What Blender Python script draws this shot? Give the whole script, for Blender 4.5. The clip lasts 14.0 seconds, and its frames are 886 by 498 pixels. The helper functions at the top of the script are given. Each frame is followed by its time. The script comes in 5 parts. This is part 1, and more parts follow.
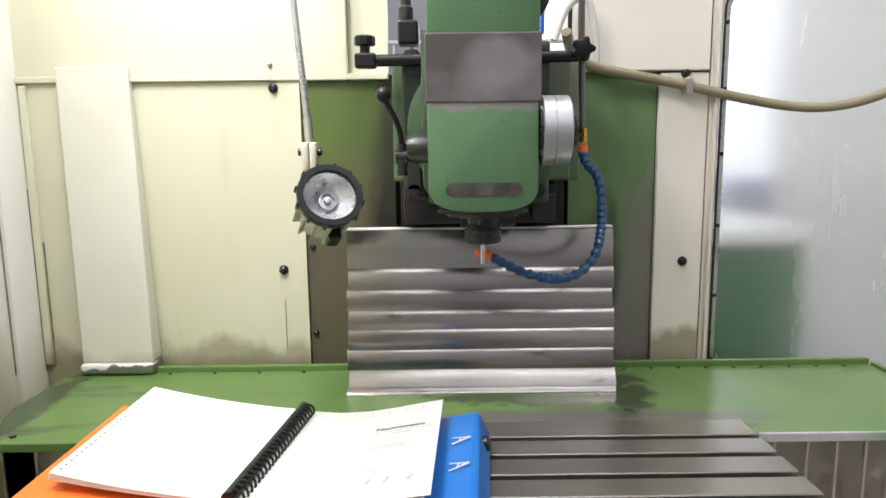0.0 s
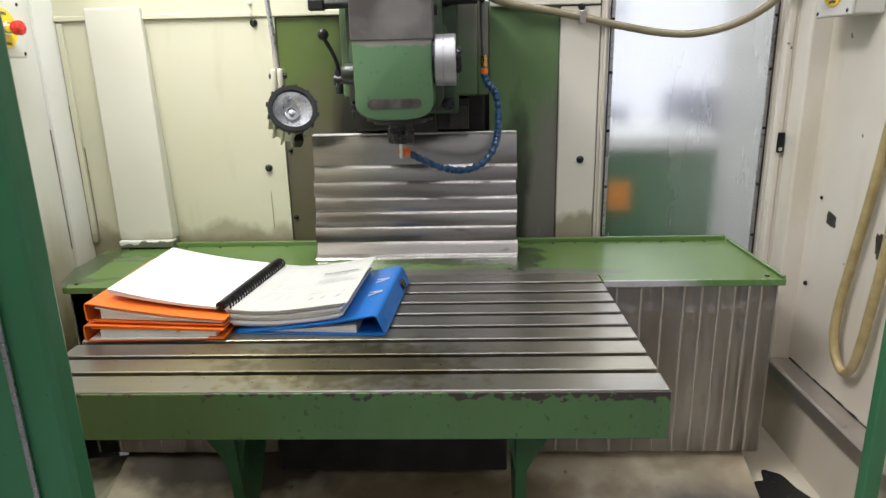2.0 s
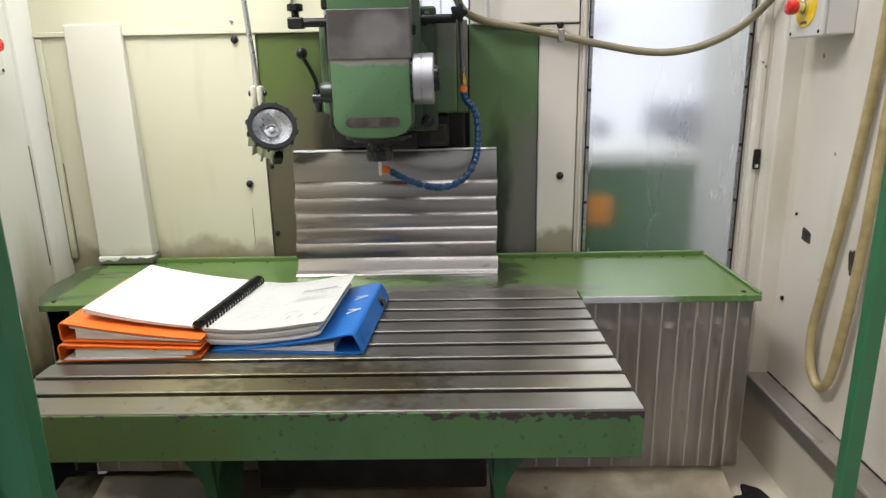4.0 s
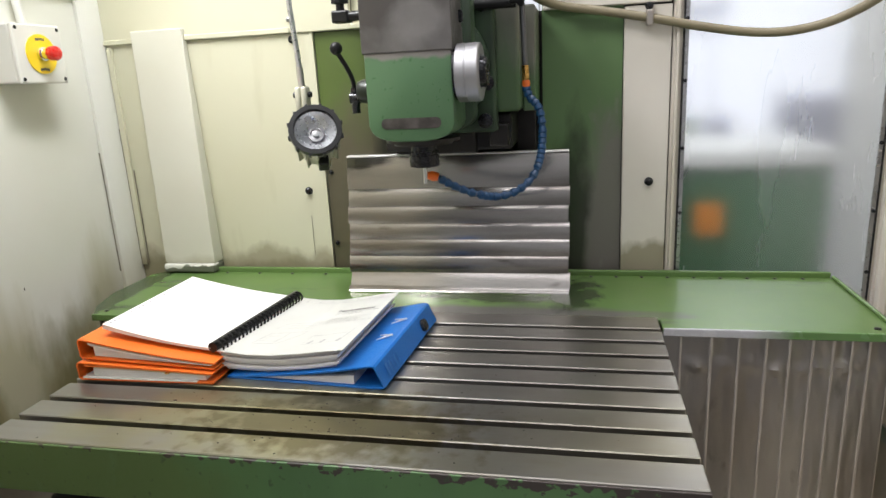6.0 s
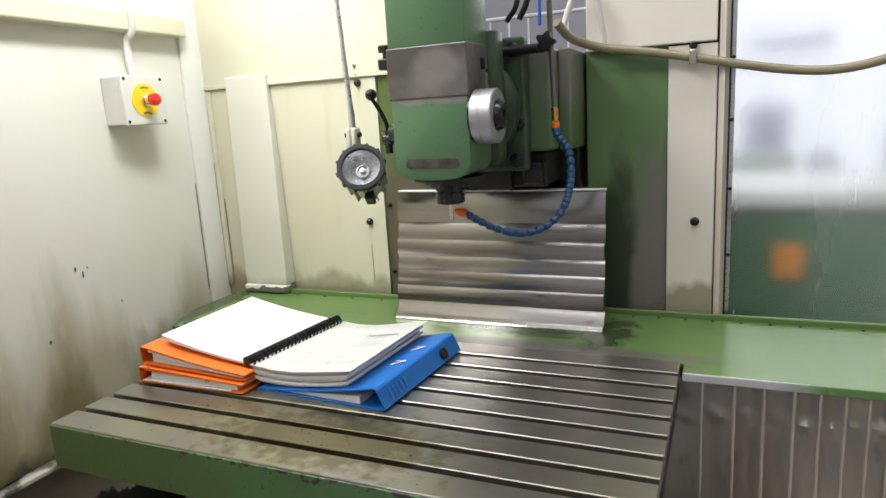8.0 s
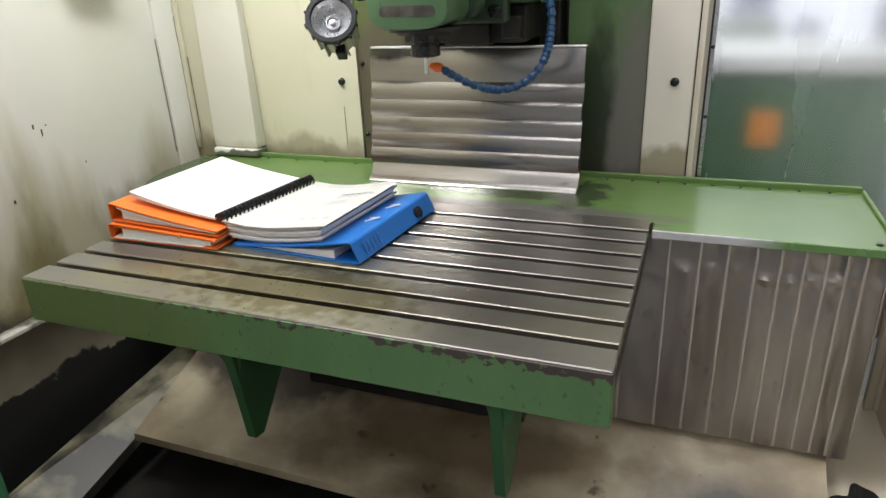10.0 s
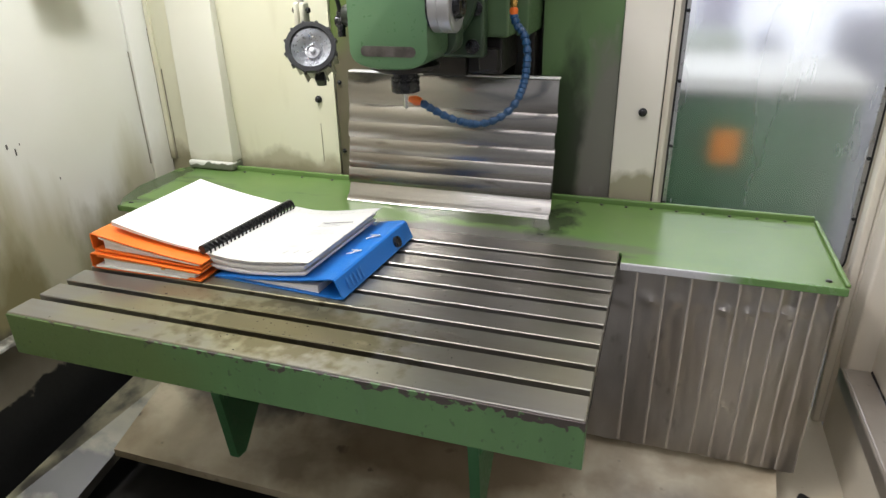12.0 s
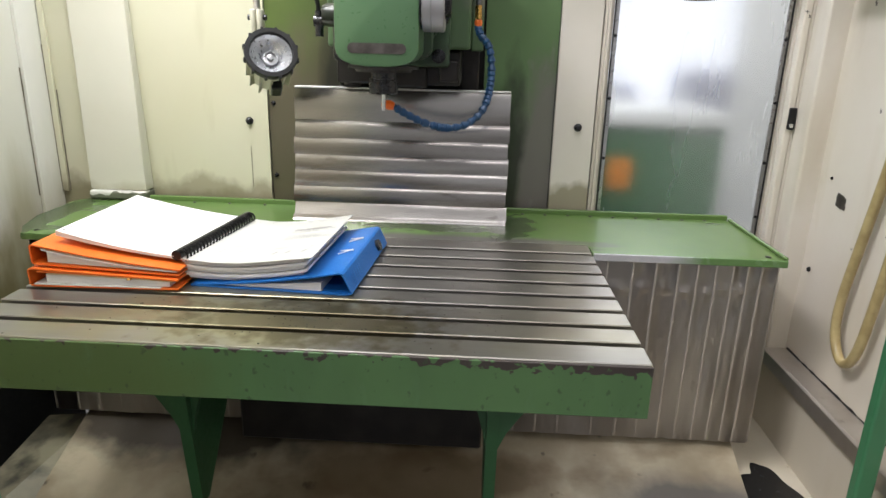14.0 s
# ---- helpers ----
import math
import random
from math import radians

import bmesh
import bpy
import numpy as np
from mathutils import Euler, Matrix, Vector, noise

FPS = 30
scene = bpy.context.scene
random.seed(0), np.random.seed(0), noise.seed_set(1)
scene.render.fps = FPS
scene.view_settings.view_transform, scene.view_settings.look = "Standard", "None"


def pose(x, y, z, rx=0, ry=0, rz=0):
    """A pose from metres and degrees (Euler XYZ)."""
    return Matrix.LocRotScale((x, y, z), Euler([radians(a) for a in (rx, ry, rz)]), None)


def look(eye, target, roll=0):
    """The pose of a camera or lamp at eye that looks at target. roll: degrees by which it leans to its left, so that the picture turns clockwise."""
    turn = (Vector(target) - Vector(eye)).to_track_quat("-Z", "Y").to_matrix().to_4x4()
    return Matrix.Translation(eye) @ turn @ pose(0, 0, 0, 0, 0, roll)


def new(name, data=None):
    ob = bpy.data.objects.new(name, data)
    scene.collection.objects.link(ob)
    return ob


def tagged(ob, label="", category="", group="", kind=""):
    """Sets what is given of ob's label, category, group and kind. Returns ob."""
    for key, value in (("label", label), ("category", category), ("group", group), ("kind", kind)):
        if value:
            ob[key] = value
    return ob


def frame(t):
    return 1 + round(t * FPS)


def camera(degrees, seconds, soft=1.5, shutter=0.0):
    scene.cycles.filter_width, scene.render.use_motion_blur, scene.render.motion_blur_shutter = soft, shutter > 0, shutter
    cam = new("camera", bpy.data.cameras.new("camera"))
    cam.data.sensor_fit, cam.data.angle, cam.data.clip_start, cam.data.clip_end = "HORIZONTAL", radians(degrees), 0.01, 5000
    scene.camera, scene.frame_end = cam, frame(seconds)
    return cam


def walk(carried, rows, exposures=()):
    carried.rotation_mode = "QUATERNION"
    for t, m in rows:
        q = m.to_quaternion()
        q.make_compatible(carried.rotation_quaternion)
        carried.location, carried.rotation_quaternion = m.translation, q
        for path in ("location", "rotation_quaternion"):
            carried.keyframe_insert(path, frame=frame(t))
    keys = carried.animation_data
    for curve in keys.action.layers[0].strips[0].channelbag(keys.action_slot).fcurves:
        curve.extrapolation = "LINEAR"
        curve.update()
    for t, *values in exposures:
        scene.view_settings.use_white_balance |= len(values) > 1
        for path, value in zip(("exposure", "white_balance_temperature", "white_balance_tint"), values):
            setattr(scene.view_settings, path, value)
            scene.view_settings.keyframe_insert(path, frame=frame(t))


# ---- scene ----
cam = camera(68.4, 14.0, soft=1.5, shutter=0.1)
PATH = [
    (0, (0.017, -0.518, 1.433), (0.017, 1.46, 1.136), -0.7),
    (0.5, (0.027, -0.57, 1.431), (0.067, 1.37, 0.946), -0.7),
    (1, (0.074, -0.681, 1.447), (0.188, 1.257, 0.966), -0.7),
    (1.5, (0.19, -0.849, 1.452), (0.095, 1.085, 0.952), -0.3),
    (2, (0.227, -0.944, 1.457), (0.158, 0.977, 0.907), -1.3),
    (2.5, (0.227, -0.963, 1.458), (0.213, 0.973, 0.956), -0.9),
    (2.7, (0.237, -0.958, 1.475), (0.22, 0.972, 0.952), -1.0),
    (5, (0.261, -0.927, 1.467), (0.181, 1.003, 0.948), -0.8),
    (5.5, (0.325, -0.826, 1.448), (0.114, 1.095, 0.934), -2.0),
    (6, (0.391, -0.741, 1.454), (-0.019, 1.15, 0.948), -3.0),
    (6.5, (0.537, -0.714, 1.471), (-0.121, 1.104, 0.959), -0.0),
    (7, (0.604, -0.734, 1.477), (-0.14, 1.069, 1.036), -2.1),
    (7.5, (0.619, -0.74, 1.479), (-0.148, 1.058, 1.057), -3.7),
    (8, (0.62, -0.738, 1.47), (-0.165, 1.058, 1.067), -3.4),
    (8.5, (0.626, -0.736, 1.462), (-0.163, 1.046, 1.014), -3.6),
    (9, (0.62, -0.734, 1.436), (-0.149, 1.024, 0.873), -3.6),
    (9.2, (0.618, -0.736, 1.421), (-0.128, 1.015, 0.807), -3.2),
    (11.3, (0.622, -0.742, 1.482), (-0.038, 0.949, 0.642), -2.3),
    (11.5, (0.608, -0.743, 1.502), (-0.034, 0.956, 0.665), -2.3),
    (12, (0.6, -0.752, 1.545), (0.015, 0.975, 0.724), -1.1),
    (12.5, (0.589, -0.749, 1.544), (0.081, 1.005, 0.728), 0.2),
    (13, (0.561, -0.768, 1.495), (0.167, 1.029, 0.71), 0.7),
    (13.5, (0.416, -0.808, 1.443), (0.266, 1.066, 0.762), 1.4),
    (14, (0.277, -0.864, 1.384), (0.197, 1.043, 0.788), 1.5),
]
walk(cam, [(t, look(eye, target, roll)) for t, eye, target, roll in PATH], [(0, -0.16), (1.5, -0.34), (5, -0.37), (7.5, -0.33), (9, -0.31), (11.5, -0.17), (14, -0.17)])

# ---- world, lamps ----
world = bpy.data.worlds.new("world")
scene.world = world
world.use_nodes = True
world.node_tree.nodes["Background"].inputs[0].default_value = (0.80, 0.87, 1.0, 1)
world.node_tree.nodes["Background"].inputs[1].default_value = 0.35


def area_lamp(name, eye, target, sx, sy, power, colour):
    data = bpy.data.lights.new(name, "AREA")
    data.shape, data.size, data.size_y, data.energy, data.color = "RECTANGLE", sx, sy, power, colour
    ob = new(name, data)
    ob.matrix_world = look(eye, target)
    return ob


HALL = (0.975, 0.95, 0.985)
# added fills for unseen hall lighting; the rear one brightens the steel's reflections
area_lamp("hall_fill_rear", (0.4, -4.2, 4.3), (0.4, -4.2, 0), 4.0, 0.4, 70, HALL)
area_lamp("hall_fill_front", (0.4, -1.9, 4.3), (0.4, -1.9, 0), 3.0, 0.4, 30, HALL)
area_lamp("hall_fill_over", (0.75, 0.35, 4.3), (0.75, 0.35, 0), 2.4, 0.4, 62, HALL)
# added fill from upper left, lifts the right wall and pan floor
area_lamp("hall_fill_side", (-1.3, -0.7, 3.9), (1.1, 0.45, 0.9), 1.6, 0.5, 100, HALL)
area_lamp("machine_lamp", (-0.40, 0.34, 2.28), (-0.86, 0.50, 1.2), 0.55, 0.10, 14.5, (0.965, 0.985, 0.965))
area_lamp("window_daylight", (0.85, 3.2, 2.6), (0.85, 0.9, 1.4), 1.6, 1.2, 15, (0.98, 0.98, 1.0))


# ---- materials ----
def material(name, colour, rough=0.5, metal=0.0, second=None, scale=6.0, amount=0.5, bump=0.0, bump_scale=120.0,
             stretch=(1, 1, 1), rough_var=0.1, spec=0.5, coords="Object"):
    """Principled surface with two scales of variation in colour and roughness."""
    m = bpy.data.materials.new(name)
    m.use_nodes = True
    nt = m.node_tree
    n, l = nt.nodes, nt.links
    p = n["Principled BSDF"]
    p.inputs["Metallic"].default_value = metal
    p.inputs["Specular IOR Level"].default_value = spec
    tc = n.new("ShaderNodeTexCoord")
    mp = n.new("ShaderNodeMapping")
    mp.inputs["Scale"].default_value = stretch
    l.new(tc.outputs[coords], mp.inputs["Vector"])
    big = n.new("ShaderNodeTexNoise")
    big.inputs["Scale"].default_value, big.inputs["Detail"].default_value = scale, 5
    fine = n.new("ShaderNodeTexNoise")
    fine.inputs["Scale"].default_value, fine.inputs["Detail"].default_value = bump_scale, 4
    for x in (big, fine):
        l.new(mp.outputs[0], x.inputs["Vector"])
    second = second or tuple(c * 0.8 for c in colour)
    ramp = n.new("ShaderNodeMapRange")
    ramp.inputs["From Min"].default_value, ramp.inputs["From Max"].default_value = 0.38, 0.68
    ramp.inputs["To Max"].default_value = amount
    l.new(big.outputs[0], ramp.inputs["Value"])
    mix = n.new("ShaderNodeMixRGB")
    mix.inputs[1].default_value, mix.inputs[2].default_value = (*colour, 1), (*second, 1)
    l.new(ramp.outputs[0], mix.inputs[0])
    l.new(mix.outputs[0], p.inputs["Base Color"])
    rr = n.new("ShaderNodeMapRange")
    rr.inputs["From Min"].default_value, rr.inputs["From Max"].default_value = 0.2, 0.8
    rr.inputs["To Min"].default_value = max(0.03, rough - rough_var)
    rr.inputs["To Max"].default_value = min(1, rough + rough_var)
    l.new(fine.outputs[0], rr.inputs["Value"])
    l.new(rr.outputs[0], p.inputs["Roughness"])
    if bump:
        b = n.new("ShaderNodeBump")
        b.inputs["Strength"].default_value, b.inputs["Distance"].default_value = bump * 0.4, 0.001
        l.new(fine.outputs[0], b.inputs["Height"])
        l.new(b.outputs[0], p.inputs["Normal"])
    return m


def overlay(m, colour, axis, low, high, wobble, scale, flat=(1, 1, 1), spots=0.0, lean=0.0, seed=0.0, detail=6):
    """Dirt or worn paint with an uneven edge: below `low` to above `high` along one axis (reversed if low > high)."""
    nt = m.node_tree
    n, l = nt.nodes, nt.links
    p = n["Principled BSDF"]
    before = p.inputs["Base Color"].links[0].from_socket
    tc = n.new("ShaderNodeTexCoord")
    sep = n.new("ShaderNodeSeparateXYZ")
    l.new(tc.outputs["Object"], sep.inputs[0])
    mp = n.new("ShaderNodeMapping")
    mp.inputs["Scale"].default_value, mp.inputs["Location"].default_value = flat, (seed, seed * 2, seed * 3)
    l.new(tc.outputs["Object"], mp.inputs["Vector"])
    nz = n.new("ShaderNodeTexNoise")
    nz.inputs["Scale"].default_value, nz.inputs["Detail"].default_value = scale, detail
    l.new(mp.outputs[0], nz.inputs["Vector"])
    mul = n.new("ShaderNodeMath")
    mul.operation = "MULTIPLY_ADD"
    mul.inputs[1].default_value, mul.inputs[2].default_value = wobble * 2, -wobble
    l.new(nz.outputs[0], mul.inputs[0])
    add = n.new("ShaderNodeMath")
    add.operation = "ADD"
    along = n.new("ShaderNodeMath")
    along.operation = "MULTIPLY_ADD"
    along.inputs[1].default_value = lean
    l.new(sep.outputs[0], along.inputs[0])
    l.new(sep.outputs["XYZ".index(axis)], along.inputs[2])
    l.new(along.outputs[0], add.inputs[0])
    l.new(mul.outputs[0], add.inputs[1])
    mr = n.new("ShaderNodeMapRange")
    mr.inputs["From Min"].default_value, mr.inputs["From Max"].default_value = low, high
    l.new(add.outputs[0], mr.inputs["Value"])
    fac = mr.outputs[0]
    if spots:
        sp = n.new("ShaderNodeMapRange")
        sp.inputs["From Min"].default_value, sp.inputs["From Max"].default_value = spots, spots + 0.04
        l.new(nz.outputs[0], sp.inputs["Value"])
        mx = n.new("ShaderNodeMath")
        mx.operation = "MAXIMUM"
        l.new(fac, mx.inputs[0])
        l.new(sp.outputs[0], mx.inputs[1])
        fac = mx.outputs[0]
    mix = n.new("ShaderNodeMixRGB")
    mix.inputs[2].default_value = (*colour, 1)
    l.new(before, mix.inputs[1])
    l.new(fac, mix.inputs[0])
    l.new(mix.outputs[0], p.inputs["Base Color"])
    return m


def stain(m, colour, scale, low, high, amount=1.0, flat=(1, 1, 1), seed=0.0, detail=6):
    """Blotches of another colour over the whole surface."""
    nt = m.node_tree
    n, l = nt.nodes, nt.links
    p = n["Principled BSDF"]
    before = p.inputs["Base Color"].links[0].from_socket
    tc = n.new("ShaderNodeTexCoord")
    mp = n.new("ShaderNodeMapping")
    mp.inputs["Scale"].default_value, mp.inputs["Location"].default_value = flat, (seed, seed * 2, seed * 3)
    l.new(tc.outputs["Object"], mp.inputs["Vector"])
    nz = n.new("ShaderNodeTexNoise")
    nz.inputs["Scale"].default_value, nz.inputs["Detail"].default_value = scale, detail
    l.new(mp.outputs[0], nz.inputs["Vector"])
    mr = n.new("ShaderNodeMapRange")
    mr.inputs["From Min"].default_value, mr.inputs["From Max"].default_value, mr.inputs["To Max"].default_value = low, high, amount
    l.new(nz.outputs[0], mr.inputs["Value"])
    mix = n.new("ShaderNodeMixRGB")
    mix.inputs[2].default_value = (*colour, 1)
    l.new(before, mix.inputs[1])
    l.new(mr.outputs[0], mix.inputs[0])
    l.new(mix.outputs[0], p.inputs["Base Color"])
    return m


def zone(m, colour, centre, radii, amount=0.8, scale=14, rough_edge=0.9, seed=0.0, flat=(1, 1, 1)):
    """One patch of wear, dirt and painted shade alike, with an uneven edge round a point of the surface."""
    nt = m.node_tree
    n, l = nt.nodes, nt.links
    p = n["Principled BSDF"]
    before = p.inputs["Base Color"].links[0].from_socket
    tc = n.new("ShaderNodeTexCoord")
    mp = n.new("ShaderNodeMapping")
    mp.inputs["Scale"].default_value = [1 / r for r in radii]
    mp.inputs["Location"].default_value = [-c / r for c, r in zip(centre, radii)]
    l.new(tc.outputs["Object"], mp.inputs["Vector"])
    ln = n.new("ShaderNodeVectorMath")
    ln.operation = "LENGTH"
    l.new(mp.outputs[0], ln.inputs[0])
    mf = n.new("ShaderNodeMapping")
    mf.inputs["Scale"].default_value, mf.inputs["Location"].default_value = flat, (seed, seed * 2, seed * 3)
    l.new(tc.outputs["Object"], mf.inputs["Vector"])
    nz = n.new("ShaderNodeTexNoise")
    nz.inputs["Scale"].default_value, nz.inputs["Detail"].default_value = scale, 7
    l.new(mf.outputs[0], nz.inputs["Vector"])
    mul = n.new("ShaderNodeMath")
    mul.operation = "MULTIPLY_ADD"
    mul.inputs[1].default_value = rough_edge * 2
    l.new(nz.outputs[0], mul.inputs[0])
    l.new(ln.outputs["Value"], mul.inputs[2])
    mr = n.new("ShaderNodeMapRange")
    mr.inputs["From Min"].default_value, mr.inputs["From Max"].default_value = 1.0 + rough_edge, 0.55 + rough_edge
    mr.inputs["To Max"].default_value = amount
    l.new(mul.outputs[0], mr.inputs["Value"])
    mix = n.new("ShaderNodeMixRGB")
    mix.inputs[2].default_value = (*colour, 1)
    l.new(before, mix.inputs[1])
    l.new(mr.outputs[0], mix.inputs[0])
    l.new(mix.outputs[0], p.inputs["Base Color"])
    return m


CREAM = (0.60, 0.585, 0.445)
cream = material("cream_paint", CREAM, 0.38, 0, (0.565, 0.545, 0.385), 3, 0.6, 0.08, 160)
cream_low = material("cream_paint_grimy", CREAM, 0.38, 0, (0.565, 0.545, 0.385), 3, 0.6, 0.08, 160)
overlay(cream_low, (0.36, 0.33, 0.23), "Z", 1.012, 0.978, 0.075, 12, (1, 1, 0.6), seed=1.3, detail=9)
overlay(cream_low, (0.26, 0.24, 0.15), "Z", 0.975, 0.95, 0.05, 16, (1, 1, 0.6), seed=2.6, detail=9)
stain(cream_low, (0.38, 0.35, 0.21), 3.0, 0.55, 0.80, 0.65, (3, 3, 0.6), 4.0)
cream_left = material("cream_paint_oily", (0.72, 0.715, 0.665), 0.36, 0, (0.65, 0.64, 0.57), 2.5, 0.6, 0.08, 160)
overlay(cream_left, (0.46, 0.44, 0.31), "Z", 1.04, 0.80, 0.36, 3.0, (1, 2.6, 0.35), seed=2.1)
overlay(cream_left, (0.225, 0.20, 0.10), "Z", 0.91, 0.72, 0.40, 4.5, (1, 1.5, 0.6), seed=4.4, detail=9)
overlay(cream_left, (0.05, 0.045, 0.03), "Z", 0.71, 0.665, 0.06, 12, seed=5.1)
cream_right = material("cream_paint_worn", (0.74, 0.70, 0.62), 0.40, 0, (0.62, 0.57, 0.47), 2.5, 0.6, 0.08, 160)
overlay(cream_right, (0.60, 0.54, 0.43), "Z", 1.0, 0.45, 0.2, 5, (1, 1, 0.4), seed=3.7)
stain(cream_right, (0.50, 0.43, 0.30), 5, 0.52, 0.74, 0.55, (1, 1.4, 0.35), 6.0)
stain(cream_right, (0.05, 0.045, 0.04), 19, 0.735, 0.75, 0.9, (1, 1, 1), 2.0)
# brighter light beside the window put into a paler cream
cream_lit_post = material("cream_paint_lit", (0.77, 0.735, 0.66), 0.38, 0, (0.66, 0.62, 0.53), 3, 0.5, 0.08, 160)
overlay(cream_lit_post, (0.34, 0.31, 0.22), "Z", 1.03, 1.00, 0.09, 9, (1, 1, 0.6), seed=3.3, detail=9)
seam_grime = material("seam_grime", (0.13, 0.115, 0.08), 0.5, 0, (0.30, 0.27, 0.20), 40, 0.9, 0.1, 120)
grey_strip = material("strip_paint", (0.63, 0.62, 0.53), 0.4, 0, (0.57, 0.55, 0.45), 4, 0.5, 0.06, 150)
overlay(grey_strip, (0.36, 0.33, 0.22), "Z", 1.0, 0.96, 0.04, 12, seed=1.0)
pan_paint = material("pan_paint", (0.48, 0.42, 0.30), 0.40, 0, (0.19, 0.145, 0.085), 4, 0.9, 0.2, 90)
stain(pan_paint, (0.13, 0.09, 0.045), 4.5, 0.50, 0.66, 0.7, (1, 1.5, 1), 6.0)
stain(pan_paint, (0.05, 0.04, 0.03), 14, 0.66, 0.72, 0.8, (1, 1, 1), 2.0)
zone(pan_paint, (0.10, 0.092, 0.085), (0.80, 0.36, 0.38), (0.26, 0.16, 0.2), 0.9, 8, 0.55, 2.4)
zone(pan_paint, (0.13, 0.085, 0.04), (0.15, 0.44, 0.41), (0.45, 0.10, 0.2), 0.75, 7, 0.7, 4.4)
# dark strip under the skirt: shade painted into the pan colour
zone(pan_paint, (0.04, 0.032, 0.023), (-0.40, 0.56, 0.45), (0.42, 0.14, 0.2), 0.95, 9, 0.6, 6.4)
pan_oil = material("pan_oil", (0.58, 0.53, 0.42), 0.34, 0, (0.40, 0.35, 0.25), 4, 0.8, 0.1, 90)
oil = material("black_oil", (0.012, 0.012, 0.013), 0.22, 0, (0.02, 0.02, 0.018), 8, 0.6, 0.3, 60)
guard_paint = material("guard_paint", (0.29, 0.27, 0.185), 0.36, 0, (0.10, 0.09, 0.065), 5, 0.9, 0.2, 90)
stain(guard_paint, (0.03, 0.028, 0.024), 6, 0.42, 0.54, 0.94, (1, 1, 1), 2.0)
ledge_paint = material("ledge_paint", (0.58, 0.565, 0.50), 0.42, 0, (0.38, 0.36, 0.29), 7, 0.8, 0.1, 120)
stain(ledge_paint, (0.06, 0.055, 0.04), 11, 0.50, 0.60, 0.9, (1, 1, 1), 3.0)
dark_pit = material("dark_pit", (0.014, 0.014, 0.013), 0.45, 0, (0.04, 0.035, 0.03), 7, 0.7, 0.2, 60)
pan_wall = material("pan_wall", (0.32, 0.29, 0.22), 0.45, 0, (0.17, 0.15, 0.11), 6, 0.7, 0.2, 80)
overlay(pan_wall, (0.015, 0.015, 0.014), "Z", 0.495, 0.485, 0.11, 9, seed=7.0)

GREEN = (0.092, 0.184, 0.090)
head_green = material("head_green", GREEN, 0.33, 0, (0.078, 0.158, 0.076), 7, 0.6, 0.1, 140)
head_plain = material("head_green_clean", GREEN, 0.33, 0, (0.078, 0.158, 0.076), 7, 0.6, 0.1, 140)
overlay(head_green, (0.20, 0.185, 0.17), "Z", 1.4900, 1.4960, 0.016, 30, (1, 1, 0.5), seed=6.0)
apron_green = material("apron_green", (0.102, 0.208, 0.076), 0.40, 0, (0.086, 0.175, 0.062), 7, 0.6, 0.12, 140)
stain(apron_green, (0.060, 0.125, 0.050), 5, 0.50, 0.70, 0.7, (1, 1, 0.25), 5.0)
zone(apron_green, (0.098, 0.150, 0.045), (-0.42, 0, 0.90), (0.38, 0.5, 0.14), 0.75, 12, 0.7, 3.0, (1, 1, 0.4))
overlay(apron_green, (0.055, 0.042, 0.036), "Z", 0.9456, 0.9464, 0.034, 85, (0.7, 1, 0.9), spots=0.74, lean=0.022, seed=0.4, detail=10)
stain(apron_green, (0.045, 0.075, 0.035), 70, 0.63, 0.70, 0.7, (1, 1, 0.8), 3.0)
stain(apron_green, (0.13, 0.24, 0.12), 22, 0.60, 0.75, 0.5, (1, 1, 0.3), 7.0)
tray_green = material("tray_green", (0.118, 0.200, 0.058), 0.26, 0, (0.092, 0.170, 0.052), 4, 0.6, 0.0, 30, rough_var=0.006, spec=0.45)
stain(tray_green, (0.15, 0.19, 0.11), 9, 0.62, 0.76, 0.30, (1, 1, 1), 1.5)
stain(tray_green, (0.045, 0.055, 0.035), 5, 0.60, 0.74, 0.8, (0.7, 2.2, 1), 7.5)
zone(tray_green, (0.115, 0.11, 0.098), (0.26, 0.615, 0.944), (0.40, 0.062, 0.05), 0.95, 16, 0.45, 2.0, (0.5, 1.5, 1))
# dark patch on the tray: shadow beside the way cover, oil mixed in
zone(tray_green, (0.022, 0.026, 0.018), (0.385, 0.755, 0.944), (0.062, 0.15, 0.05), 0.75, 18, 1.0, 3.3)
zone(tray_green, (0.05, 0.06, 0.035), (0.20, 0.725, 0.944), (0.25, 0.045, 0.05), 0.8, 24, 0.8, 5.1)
zone(tray_green, (0.04, 0.05, 0.03), (-0.80, 0.70, 0.94), (0.05, 0.3, 0.05), 0.8, 18, 0.7, 1.1)
lip_green = material("lip_green", (0.122, 0.232, 0.080), 0.26, 0, (0.098, 0.190, 0.058), 5, 0.7, 0.03, 30, rough_var=0.05)
overlay(lip_green, (0.42, 0.42, 0.43), "X", 0.80, 0.70, 0.09, 9, seed=1.0)
# right column plate: green lightened for the light on this side
column_green = material("column_green", (0.118, 0.205, 0.082), 0.38, 0, (0.092, 0.165, 0.064), 4, 0.7, 0.1, 120)
overlay(column_green, (0.14, 0.13, 0.10), "Z", 1.14, 0.98, 0.14, 7, (1, 1, 0.45), seed=3.0)
zone(column_green, (0.19, 0.175, 0.158), (0.47, 0.95, 1.08), (0.10, 0.5, 0.30), 0.85, 12, 0.85, 2.2, (1, 1, 0.4))
# way cover's shadow on the column, painted together with oil
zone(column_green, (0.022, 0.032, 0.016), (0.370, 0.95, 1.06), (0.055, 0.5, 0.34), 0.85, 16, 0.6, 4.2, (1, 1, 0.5))
